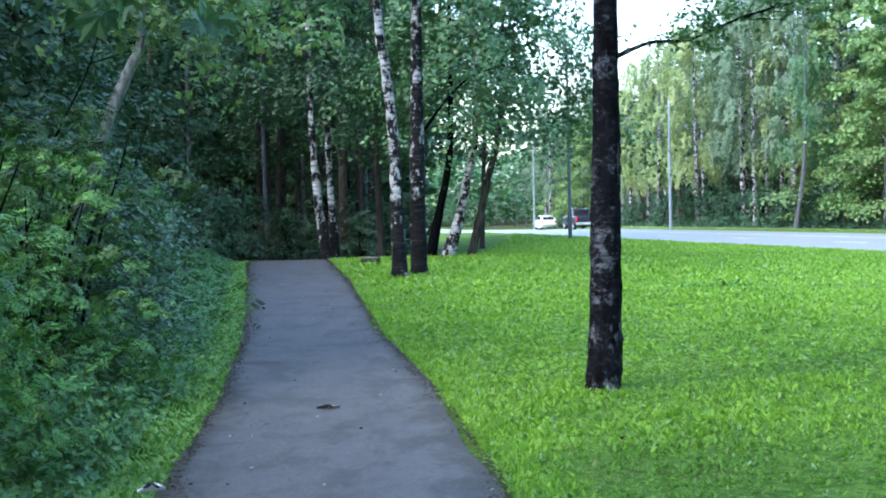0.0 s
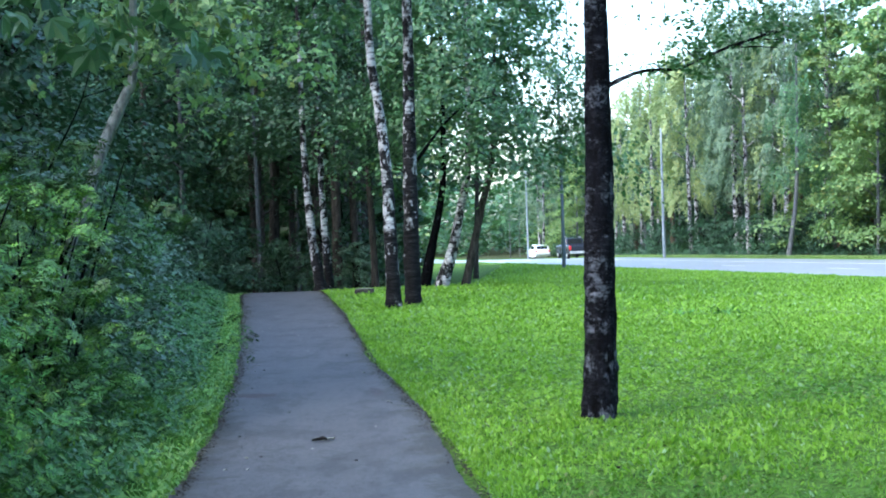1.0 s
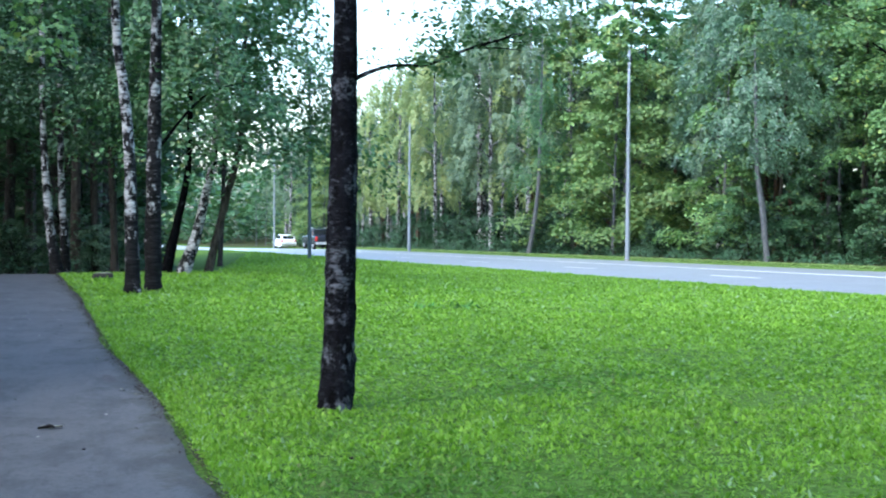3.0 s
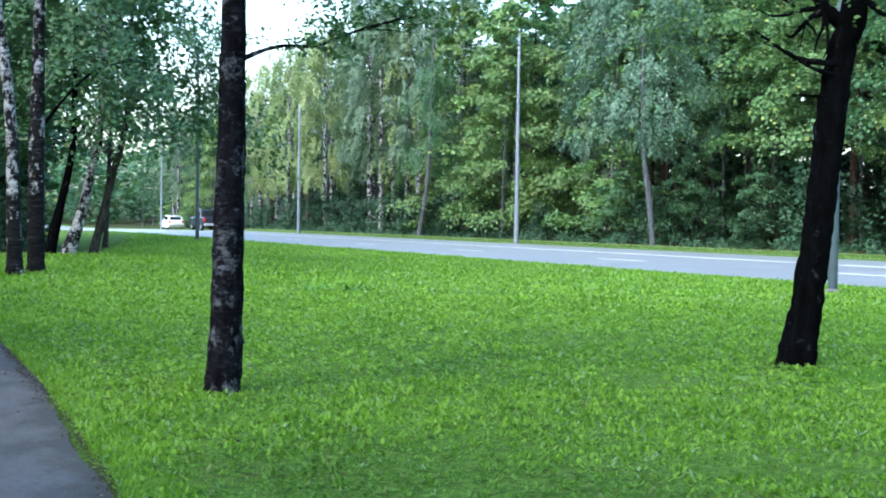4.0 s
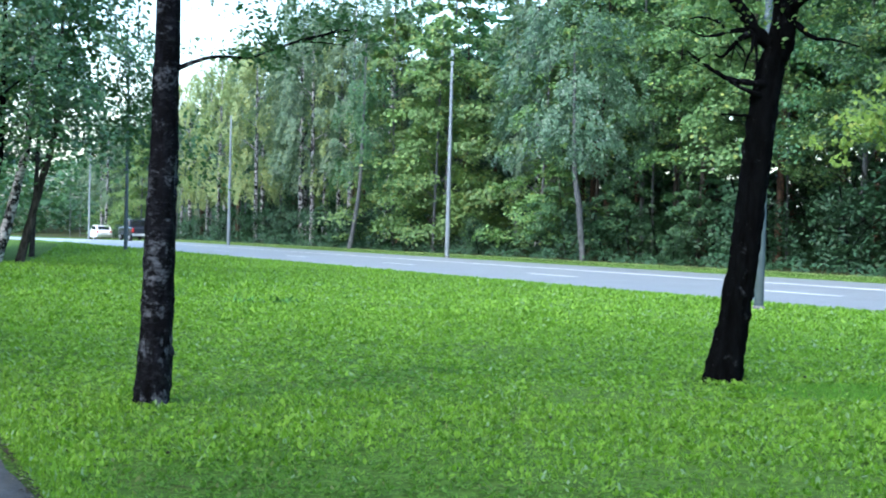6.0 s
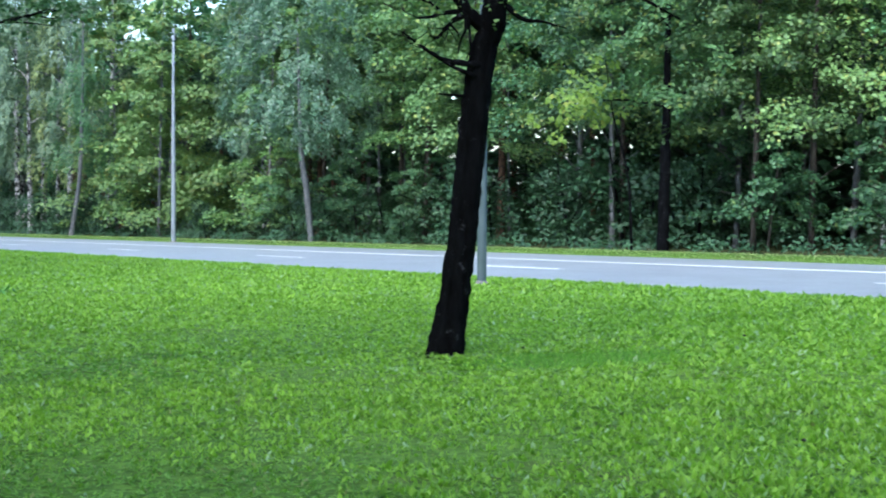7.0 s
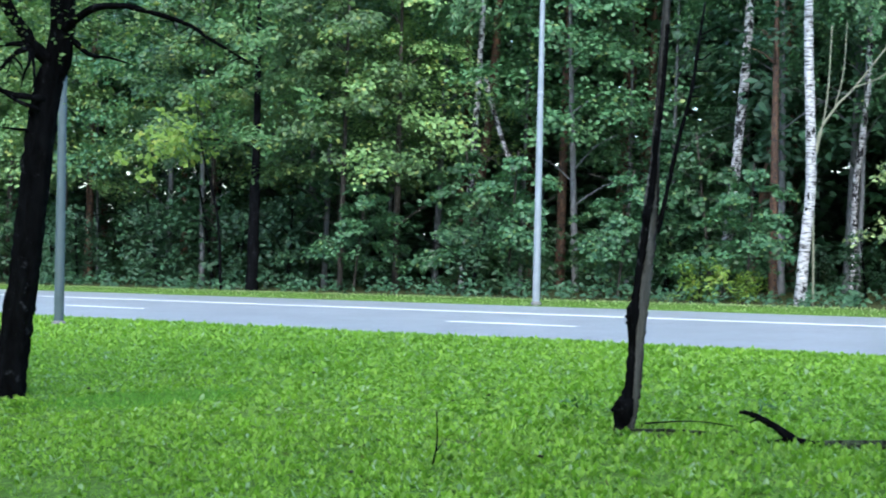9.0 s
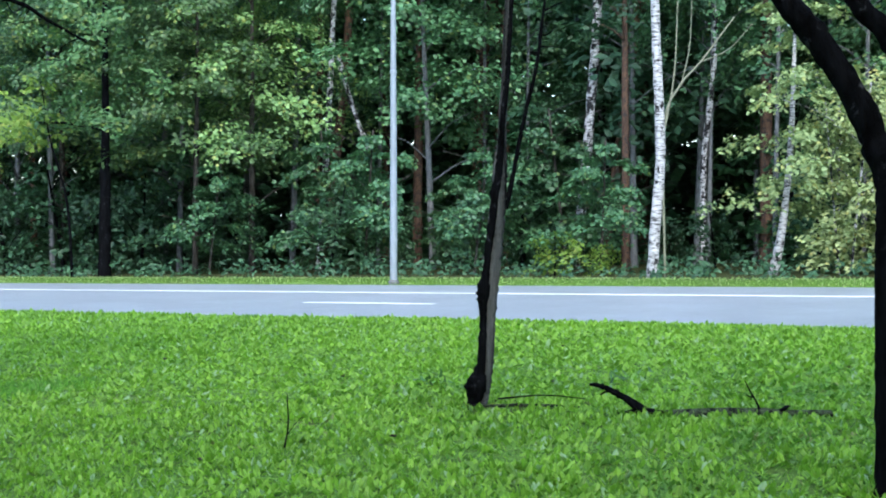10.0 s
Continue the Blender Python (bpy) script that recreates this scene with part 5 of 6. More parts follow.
# unseen tall crown added overhead to shade the path and near lawn
shade_oak = kind_tree("linden_tree", "unseen tall tree added so its crown shades the path", BARK_BLACK, 14, 0.2, plate_crown(LEAF_OAK, 6.0, 13.5, 5.2, 30, 46, 0.2), -4.4, 1.2, AHEAD, 303, 9, 5.0)
plant(shade_oak, -1.6, -5.0, 120, 1.0)
BOUGH = [(-3.4, 3.6, 0.0, 0.09), (-3.35, 3.65, 1.4, 0.08), (-3.2, 3.9, 2.4, 0.06)]
BOUGH_LIMBS = [[(-3.25, 3.8, 2.1, 0.03), (-2.6, 4.8, 2.75, 0.02), (-1.9, 5.6, 2.88, 0.012), (-1.25, 6.15, 2.70, 0.005)], [(-2.6, 4.8, 2.75, 0.014), (-2.2, 5.9, 2.95, 0.009), (-1.7, 6.8, 2.95, 0.004)]]


def bough_leaves(sh, rng, base, line):
    c = np.stack([rng.uniform(-1.6, -0.95, 46), rng.uniform(5.9, 6.5, 46), rng.uniform(2.36, 2.66, 46)], 1) - base
    leaves(sh, rng, c, 0.115, LOBED, 1.1, 0.5, facing=np.array([[0.6, 0.35, 0.5]]))
    c = np.stack([rng.uniform(-2.0, -1.5, 30), rng.uniform(5.9, 6.6, 30), rng.uniform(2.52, 2.8, 30)], 1) - base
    leaves(sh, rng, c, 0.115, LOBED, 1.1, 0.5, facing=np.array([[0.6, 0.35, 0.5]]))
    c = np.stack([rng.uniform(-2.5, -0.7, 260), rng.uniform(5.0, 7.4, 260), rng.uniform(2.85, 3.6, 260)], 1) - base
    leaves(sh, rng, c, 0.14, LOBED, 0.6, 0.5)
    c = np.stack([rng.uniform(-4.2, -2.0, 60), rng.uniform(2.6, 4.8, 60), rng.uniform(2.6, 4.2, 60)], 1) - base
    leaves(sh, rng, sprays(rng, c, 0.3, 10), 0.13, LOBED, 0.6, 0.5)
    return LEAF_OAK


real_tree("maple_tree", "maple whose big-leaved bough hangs over the path", BOUGH, BARK_BLACK, BOUGH_LIMBS, 4.6, bough_leaves, 10, 0.2, 81, AHEAD)


def lime_leaves(sh, rng, base, line):
    c = np.concatenate([rng.normal((-2.25, 13.8, 3.05), (0.16, 0.3, 0.28), (26, 3)), rng.normal((-1.5, 13.9, 3.35), (0.35, 0.4, 0.2), (30, 3)), rng.normal((-2.4, 14.2, 3.9), (0.8, 0.6, 0.3), (40, 3))]) - base
    p, f = leaning_sprays(rng, c, rng.normal(0, 0.4, (len(c), 3)) + (0.3, -0.4, 0.6), 0.16, 9)
    leaves(sh, rng, p, 0.075, LOBED, 0.5, 0.35, facing=f)
    return LEAF_LIGHT


real_tree("young_maple", "young maple with light yellow-green leaves over the thicket", [(-4.3, 15.4, 0.0, 0.024), (-4.3, 15.2, 1.8, 0.014), (-3.6, 14.6, 3.0, 0.007)], BARK_BLACK,
          [[(-3.6, 14.6, 3.0, 0.006), (-2.3, 13.95, 3.25, 0.005), (-1.5, 13.9, 3.4, 0.003)]], 4.6, lime_leaves, 8, 0.1, 82, AHEAD)

# ---------------------------------------------------------------- street lamps
def street_lamp(label, x, y, height, mat, radius, seed):
    t = thing("street_lamp", x, y, float(land(x, y)), label, "street lamp", "street lamps along the road")
    sh = Shape()
    tube(sh, [(0, 0, -0.1, radius), (0, 0, 1.0, radius), (0, 0, height * 0.5, radius * 0.8), (0, 0, height, radius * 0.5)], 14, 3, 0.0, seed)
    part("pole", sh.mesh("pole", mat, True), t)
    sh = Shape()
    tube(sh, [(0, 0, 0.0, radius * 1.5), (0, 0, 0.04, radius * 1.5), (0, 0, 0.07, radius * 1.3), (0, 0, 0.09, radius * 1.05)], 14, 2, 0.0, seed)
    part("base_collar", sh.mesh("base_collar", CONCRETE, True), t)
    sh = Shape()
    tube(sh, [(0, 0, height * 0.52, radius * 0.8), (0, 0, height * 0.52 + 0.05, radius * 0.92), (0, 0, height * 0.52 + 0.12, radius * 0.8)], 14, 2, 0.0, seed)
    part("joint", sh.mesh("joint", mat, True), t)
    return t


for x, y, hgt, mat, rad in ((6.57, 73.71, 10.3, STEEL_OLD, 0.10), (15.84, 98.74, 9.2, STEEL, 0.11), (21.41, 66.14, 10.3, STEEL, 0.11), (13.56, 23.04, 10.3, STEEL_OLD, 0.09), (27.53, 23.65, 10.3, STEEL, 0.095), (9.6, 150.0, 10.3, STEEL, 0.1)):
    street_lamp("tall grey steel street lamp pole beside the road", x, y, hgt, mat, rad, 3)


# ---------------------------------------------------------------- grass
def scatter(rng, area, density, keep):
    x0, x1, y0, y1 = area
    n = int((x1 - x0) * (y1 - y0) * density)
    p = np.stack([rng.uniform(x0, x1, n), rng.uniform(y0, y1, n)], 1)
    return p[keep(p)]


def on_lawn(p):
    x, y = p[:, 0], p[:, 1]
    n = x * ACROSS[0] + y * ACROSS[1]
    return (x > path_side(y, PATH_R) + 0.06) & (n < NEAR_EDGE + 0.15) & (y < np.maximum(12 * x + 42, 0.9 * x + 40))


def grass(name, label, p, rng, size, width, mat, upright, group="", template=BLADE):
    sh = Shape()
    at = np.column_stack([p, land(p[:, 0], p[:, 1]) + 0.008])
    leaves(sh, rng, at, size, template, 0, 0.5, upright, width)
    return tagged(new(name, sh.mesh(name, mat)), label, "grass", group, "stuff")


g = np.random.default_rng(77)


def patchy(p, scale, seed):
    """Smooth uneven values from 0 to 1 over the lawn."""
    r = np.random.default_rng(seed)
    v = np.zeros(len(p))
    for k in range(7):
        a, w, ph = r.uniform(0, 6.28), scale * r.uniform(0.6, 2.2), r.uniform(0, 6.28)
        v += np.sin((p[:, 0] * math.cos(a) + p[:, 1] * math.sin(a)) * w + ph)
    return np.clip(0.5 + v / 6, 0, 1)


def reach(a, b, lo=-0.2, hi=1.34):
    def keep(p):
        d, az = np.hypot(p[:, 0], p[:, 1]), np.arctan2(p[:, 0], p[:, 1])
        thick = np.clip(1.05 - 0.4 * smooth(0.55, 0.85, patchy(p, 1.3, 5)) * (1 - smooth(7, 14, d) * 0.6), 0.1, 1)
        return on_lawn(p) & (d > a) & (d <= b) & (az > lo) & (az < hi) & (g.uniform(0, 1, len(p)) < thick)
    return keep


def clumps(points, count, spread):
    """Each point becomes a small clump of plants."""
    k = g.poisson(count, len(points)) + 1
    p = np.repeat(points, k, axis=0)
    return p + g.normal(0, spread, p.shape)


def far_off(p, a, b):
    return smooth(a, b, np.hypot(p[:, 0], p[:, 1]))


near_blades = np.concatenate([scatter(g, (-1, 20, 2, 20), 480, reach(6.4, 12)),
                              scatter(g, (-1, 16, -7, 8), 130, lambda p: on_lawn(p) & ((np.hypot(p[:, 0], p[:, 1]) < 6.4) | (np.arctan2(p[:, 0], p[:, 1]) > 1.34)))])
near_herbs = clumps(scatter(g, (-1, 20, 2, 20), 125, reach(6.4, 12)), 5.2, 0.03)
mid_blades = scatter(g, (-1, 24, 2, 26), 300, reach(12, 22))
mid_herbs = clumps(scatter(g, (-1, 24, 2, 26), 125, reach(12, 22)), 3.8, 0.035)
far_blades = np.concatenate([scatter(g, (-4, 30, 3, 60), 150, reach(22, 55)), scatter(g, (0, 16, 48, 130), 60, reach(55, 140))])
far_herbs = scatter(g, (-4, 30, 3, 60), 220, reach(22, 55))
for p, name, label, low, wide, stand in ((near_blades, "lawn_grass", "short bright green lawn grass beside the path", 0.030, 0.13, 0.75), (mid_blades, "lawn_grass", "short bright green lawn grass under the lone trees", 0.030, 0.16, 0.65),
                                         (far_blades, "lawn_grass", "short bright green lawn grass reaching the road", 0.03, 0.24, 0.42), (near_herbs, "lawn_herbs", "broad plantain and clover leaves in the lawn", 0.024, 0.62, 0.68),
                                         (mid_herbs, "lawn_herbs", "clover and plantain among the lawn grass", 0.026, 0.8, 0.34), (far_herbs, "lawn_herbs", "low broad-leaved herbs in the lawn near the road", 0.028, 0.7, 0.22)):
    tall = low + 0.008 + 0.014 * patchy(p, 0.8, 9) + 0.014 * patchy(p, 5.0, 10) + (0.024 if name == "lawn_herbs" else 0.012) * smooth(0.4, 1.0, np.arctan2(p[:, 0], p[:, 1]))
    tall = tall * (1 + 0.9 * far_off(p, 13, 30) + 1.5 * far_off(p, 45, 70))
    worn = 0.62 * patchy(p, 0.9, 21) + 0.38 * patchy(p, 3.1, 22) + 0.30 * (1 - far_off(p, 6.5, 11)) - 0.25 * far_off(p, 11, 18) + g.normal(0, 0.12, len(p)) > 0.77
    # ellipse left free for the fine blades with the shadow colour
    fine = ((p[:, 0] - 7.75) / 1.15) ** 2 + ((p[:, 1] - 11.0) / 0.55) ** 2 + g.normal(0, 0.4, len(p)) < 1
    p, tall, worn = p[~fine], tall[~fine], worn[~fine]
    form = ROUND if name == "lawn_herbs" and low < 0.025 else BLADE
    grass(name, label, p[~worn], g, tall[~worn], wide, GRASS, stand * 0.85, "", form)
    if worn.sum() > 50:
        grass(name, "thin dull " + ("herbs" if "herbs" in name else "grass") + " on trodden patches of the lawn", p[worn], g, tall[worn] * 0.8, wide, DULL_TURF, stand * 0.6, "", form)


# tree shadow put into the grass colour, as a darker ellipse of fine blades
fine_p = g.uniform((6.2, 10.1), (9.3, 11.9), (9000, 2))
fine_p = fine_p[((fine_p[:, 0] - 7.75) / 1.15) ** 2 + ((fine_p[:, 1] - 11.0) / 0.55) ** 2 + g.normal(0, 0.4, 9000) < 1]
grass("lawn_grass", "fine grass darkened as the black tree's shadow beside its foot", fine_p, g, 0.05, 0.12, FINE_SHADOW_TURF, 0.75)


def beside(edge, side, near, far, power):
    """Points beside the path, thickest at its edge."""
    y = g.uniform(-6, 40, 85000)
    y = y[g.uniform(0, 1, len(y)) < np.clip(9 / np.maximum(y, 1), 0.2, 1) * smooth(-6, 4, y) * (1 - smooth(34, 40, y))]
    off = near + (far - near) * g.uniform(0, 1, len(y)) ** power * (0.75 + 0.5 * g.uniform(0, 1, len(y)) + 0.25 * np.sin(y * 1.7) * np.sin(y * 0.61 + 1))
    return np.stack([path_side(y, edge) + side * off, y], 1)


grass("verge_grass", "weedy grass along the path's edge", beside(PATH_R, 1, 0.02, 0.38, 1.3)[::3], g, 0.05, 0.35, GRASS, 0.6)
grass("verge_grass", "low herbs between path and thicket", beside(PATH_L, -1, 0.02, 1.0, 1.2), g, 0.055, 0.85, VERGE, 0.42, "", BROAD)
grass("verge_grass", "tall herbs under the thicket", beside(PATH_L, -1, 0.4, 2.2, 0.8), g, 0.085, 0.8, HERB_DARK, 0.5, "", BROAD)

hy = g.uniform(5, 34, 1500)
hx = path_side(hy, PATH_L) - 0.35 - 1.1 * g.uniform(0, 1, 1500)
hz = land(hx, hy) + 0.05 + g.uniform(0, 1, 1500) * 0.55 * np.clip((path_side(hy, PATH_L) - hx - 0.3) / 1.0, 0.1, 1)
sh = Shape()
hp, hf = leaning_sprays(g, np.column_stack([hx, hy, hz]), np.array([[0.45, -0.2, 0.8]]) + g.normal(0, 0.3, (1500, 3)), 0.14, 14)
leaves(sh, g, hp, 0.065, OVAL, 0.4, 0.35, facing=hf)
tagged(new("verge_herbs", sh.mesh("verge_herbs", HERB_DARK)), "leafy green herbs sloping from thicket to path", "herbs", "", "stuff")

far_strip = np.stack([g.uniform(FAR_EDGE + 0.05, 31.7, 26000), g.uniform(-130, 16, 26000)], 1)
far_xy = far_strip[:, :1] * ACROSS[None] + far_strip[:, 1:] * ALONG[None]
grass("verge_grass", "grass strip on the far side of the road", far_xy, g, 0.06, 0.3, DRY_VERGE, 0.8)
ferns = np.stack([g.uniform(31.8, 35.0, 900), g.uniform(-120, 16, 900)], 1)
fern_xy = ferns[:, :1] * ACROSS[None] + ferns[:, 1:] * ALONG[None]
fern_c = np.column_stack([fern_xy, land(fern_xy[:, 0], fern_xy[:, 1]) + 0.05 + 0.4 * g.uniform(0, 1, 900) ** 2])
sh = Shape()
fern_p, fern_f = leaning_sprays(g, fern_c, np.array([[-0.4, -0.2, 0.8]]) + g.normal(0, 0.35, (900, 3)), 0.32, 16)
leaves(sh, g, fern_p, 0.16, OVAL, 0.4, 0.35, facing=fern_f)
tagged(new("undergrowth", sh.mesh("undergrowth", LEAF_SHADE)), "ferns and low herbs at the woods' edge", "undergrowth", "", "stuff")
near_strip = np.stack([g.uniform(NEAR_EDGE - 1.2, NEAR_EDGE + 0.12, 18500), g.uniform(-110, 14, 18500)], 1)
near_xy = near_strip[:, :1] * ACROSS[None] + near_strip[:, 1:] * ALONG[None]
grass("verge_grass", "longer grass along the near edge of the road", near_xy, g, 0.085, 0.3, GRASS, 0.85)


# far woods that close the view
def far_woods(name, label, centres, mat, leaf):
    sh = Shape()
    leaves(sh, g, sprays(g, centres, 1.2, 9, 0.4, 0.3), leaf, BROAD, 0.3, 0.5)
    return tagged(new(name, sh.mesh(name, mat)), label, "woods", "", "stuff")


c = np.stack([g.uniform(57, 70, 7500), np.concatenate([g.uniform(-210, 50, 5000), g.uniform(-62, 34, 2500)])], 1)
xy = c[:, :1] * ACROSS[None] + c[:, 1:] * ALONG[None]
far_woods("far_woods", "dense dark woods behind the roadside trees", np.column_stack([xy, land(xy[:, 0], xy[:, 1]) + g.uniform(0, 14, 7500)]), LEAF_SHADE, 1.0)
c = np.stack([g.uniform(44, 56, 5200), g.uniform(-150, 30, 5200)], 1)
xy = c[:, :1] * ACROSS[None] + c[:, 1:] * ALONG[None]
far_woods("far_woods", "dense understorey deep in the roadside woods", np.column_stack([xy, land(xy[:, 0], xy[:, 1]) + 13 * g.uniform(0, 1, 5200) ** 0.9]), LEAF_SHADE, 0.55)
# leaf layer mostly out of view, added to keep sky light off the woods
c = np.stack([g.uniform(41, 60, 3200), g.uniform(-90, 30, 3200)], 1)
xy = c[:, :1] * ACROSS[None] + c[:, 1:] * ALONG[None]
far_woods("far_woods", "leaf canopy added to shade the roadside woods, mostly out of view", np.column_stack([xy, land(xy[:, 0], xy[:, 1]) + g.uniform(10.5, 15, 3200)]), LEAF_OAK, 0.9)
y = g.uniform(60, 92, 6500)
xy = np.stack([g.uniform(-0.6, -0.02, 6500) * y, y], 1)
far_woods("far_woods", "dense dark woods beyond the footpath", np.column_stack([xy, land(xy[:, 0], xy[:, 1]) + g.uniform(0, 19, 6500)]), LEAF_OAK, 0.72)
y = g.uniform(230, 300, 2400)
xy = np.stack([g.uniform(-0.2, 0.13, 2400) * y, y], 1)
far_woods("far_woods", "distant woods where the road runs out of sight", np.column_stack([xy, land(xy[:, 0], xy[:, 1]) + g.uniform(0, 13, 2400)]), LEAF_BIRCH, 1.0)
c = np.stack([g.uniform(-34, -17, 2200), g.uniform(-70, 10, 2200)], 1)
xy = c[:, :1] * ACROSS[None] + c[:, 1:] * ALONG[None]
far_woods("far_woods", "dark woods behind the thicket", np.column_stack([xy, land(xy[:, 0], xy[:, 1]) + g.uniform(0, 9, 2200)]), LEAF_SHADE, 0.5)


# ---------------------------------------------------------------- fallen wood, stump, litter
def fallen(name, label, limbs, mat, category):
    x, y = limbs[0][0][0], limbs[0][0][1]
    base = (x, y, float(land(x, y)))
    t = thing(name, x, y, base[2] + 0.045, label, category)
    for k, limb in enumerate(limbs):
        sh = Shape()
        tube(sh, local(limb, base), 8, 5, 0.13, k)
        part("limb" if k == 0 else "side_branch", sh.mesh("limb", mat if k == 0 else BARK_BLACK, True), t)
    return t


fallen("fallen_branch", "mossy fallen branch with a dark broken fork in the grass", [
    [(10.46, 4.12, 0.085, 0.024), (10.20, 4.57, 0.078, 0.032), (9.985, 4.937, 0.068, 0.034), (9.80, 5.25, 0.045, 0.026)],
    [(9.86, 5.15, 0.035, 0.034), (9.734, 5.364, 0.088, 0.036), (9.678, 5.458, 0.165, 0.032), (9.623, 5.552, 0.22, 0.026), (9.579, 5.627, 0.262, 0.022), (9.53, 5.71, 0.274, 0.012)],
    [(9.745, 5.345, 0.088, 0.026), (9.696, 5.427, 0.062, 0.024), (9.652, 5.502, 0.045, 0.018), (9.60, 5.57, 0.035, 0.012)],
    [(9.645, 5.514, 0.221, 0.014), (9.601, 5.589, 0.223, 0.011), (9.572, 5.638, 0.196, 0.006)],
    [(10.19, 4.588, 0.07, 0.011), (10.179, 4.607, 0.15, 0.009), (10.153, 4.651, 0.236, 0.007), (10.131, 4.688, 0.326, 0.003)],
    [(10.165, 4.63, 0.20, 0.006), (10.15, 4.66, 0.205, 0.005), (10.14, 4.68, 0.22, 0.003)],
    [(10.26, 4.47, 0.075, 0.022), (10.286, 4.425, 0.12, 0.016), (10.301, 4.4, 0.138, 0.006)]], MOSSY, "branch")
fallen("fallen_branch", "thin dead stick lying under the split tree", [
    [(9.25, 6.70, 0.05, 0.012), (9.55, 6.30, 0.06, 0.013), (9.75, 5.95, 0.05, 0.010)], [(9.45, 6.55, 0.10, 0.008), (9.70, 6.25, 0.13, 0.006), (9.9, 6.0, 0.10, 0.004)]], MOSSY, "branch")
fallen("fallen_branch", "thin dry twig standing in the lawn", [[(7.05, 6.55, 0.0, 0.006), (7.07, 6.53, 0.17, 0.005), (7.08, 6.55, 0.38, 0.003)], [(7.06, 6.53, 0.1, 0.004), (7.12, 6.48, 0.2, 0.002), (7.15, 6.45, 0.22, 0.002)]], BARK_BLACK, "twig")

r = np.random.default_rng(51)
dry_p = np.array([9.40, 6.62]) + r.normal(0, 1, (260, 2)) * (0.22, 0.26)
grass("dry_grass", "dry brown grass and litter round the dead tree's foot", dry_p, r, 0.06, 0.14, LITTER, 0.45)


# dark weeds standing out of the lawn
def weed(x, y, size, seed):
    r = np.random.default_rng(seed)
    sh = Shape()
    leaves(sh, r, r.normal(0, 0.09, (26, 3)) * (1.6, 1, 0.25) + (0, 0, 0.04), size, BLADE, 0, 0.5, 0.6, 0.45)
    ob = tagged(new("weed", sh.mesh("weed", LEAF_SHRUB)), "dark dock weed with broad leaves in the lawn", "weed", "weeds in the lawn", "stuff")
    ob.matrix_basis = pose(x, y, float(land(x, y)))


for k, (x, y, size) in enumerate(((4.37, 21.98, 0.11), (3.85, 22.08, 0.085), (10.2, 7.9, 0.08), (11.4, 6.6, 0.08))):
    weed(x, y, size, 400 + k)

x, y = -1.72, 32.4
stump = thing("tree_stump", x, y, float(land(x, y)), "low brown tree stump beside the path", "stump")
sh = Shape()
tube(sh, [(0, 0, -0.1, 0.24), (0, 0, 0.05, 0.215), (0.01, 0, 0.11, 0.20), (0.01, 0, 0.14, 0.19)], 14, 2, 0.07, 4, 0.35)
part("trunk", sh.mesh("trunk", BARK_BROWN, True), stump)
sh = Shape()
tube(sh, [(0.01, 0, 0.13, 0.185), (0.01, 0, 0.15, 0.18), (0.01, 0, 0.156, 0.15)], 14, 1, 0.05, 6)
part("cut_face", sh.mesh("cut_face", DEAD_TWIG, True), stump, "weathered pale cut face")

WHITE = plain_material("white_plastic", (0.75, 0.76, 0.8), 0.4, vary=0.15)
BLACK = plain_material("black_plastic", (0.02, 0.02, 0.022), 0.5)
DEAD = plain_material("dead_leaf", (0.03, 0.024, 0.02), 0.8, vary=0.4, scale=20)
PALE = plain_material("pale_leaf", (0.4, 0.4, 0.33), 0.8, vary=0.3, scale=20)


def crumpled(name, label, x, y, turn, size, mat, seed, lift=0.0, parent=None):
    """A small curled scrap: a bent sheet with some thickness."""
    r = np.random.default_rng(seed)
    sh = Shape()
    u, v = np.meshgrid(np.linspace(-1, 1, 7), np.linspace(-1, 1, 5), indexing="ij")
    w = np.sqrt(np.clip(1 - 0.8 * u ** 2, 0.05, 1))
    px, py = u * size[0] / 2, v * w * size[1] / 2
    pz = size[2] * (0.35 + 0.65 * np.abs(v) ** 1.5 * np.cos(u)) * r.uniform(0.7, 1.2, u.shape)
    top = np.stack([px, py, pz], -1).reshape(-1, 3)
    low = top - (0, 0, 0.004)
    i, j = np.meshgrid(np.arange(6), np.arange(4), indexing="ij")
    a = i * 5 + j
    sh.add(top, np.stack([a, a + 5, a + 6, a + 1], -1).reshape(-1, 4))
    sh.add(low, np.stack([a, a + 1, a + 6, a + 5], -1).reshape(-1, 4))
    data = sh.mesh(name, mat, True)
    if parent:
        return part(name, data, parent)
    ob = tagged(new(name, data), label, "litter" if "wrapper" in name else "leaf")
    ob.matrix_basis = pose(x, y, float(land(x, y)) + 0.04 + lift, 0, 0, turn)
    return ob


crumpled("dead_leaf", "curled dark dead leaf lying on the path", -0.91, 10.3, 15, (0.115, 0.04, 0.03), DEAD, 1)
crumpled("dead_leaf", "pale dry leaf lying on the path", -0.85, 10.34, 40, (0.12, 0.05, 0.02), PALE, 2)
wrapper = crumpled("wrapper", "crumpled white and black wrapper at the path's edge", -1.60, 7.5, 20, (0.15, 0.07, 0.05), WHITE, 3)
band = crumpled("dark_band", "", 0, 0, 0, (0.09, 0.045, 0.058), BLACK, 4, parent=wrapper)
r = np.random.default_rng(12)
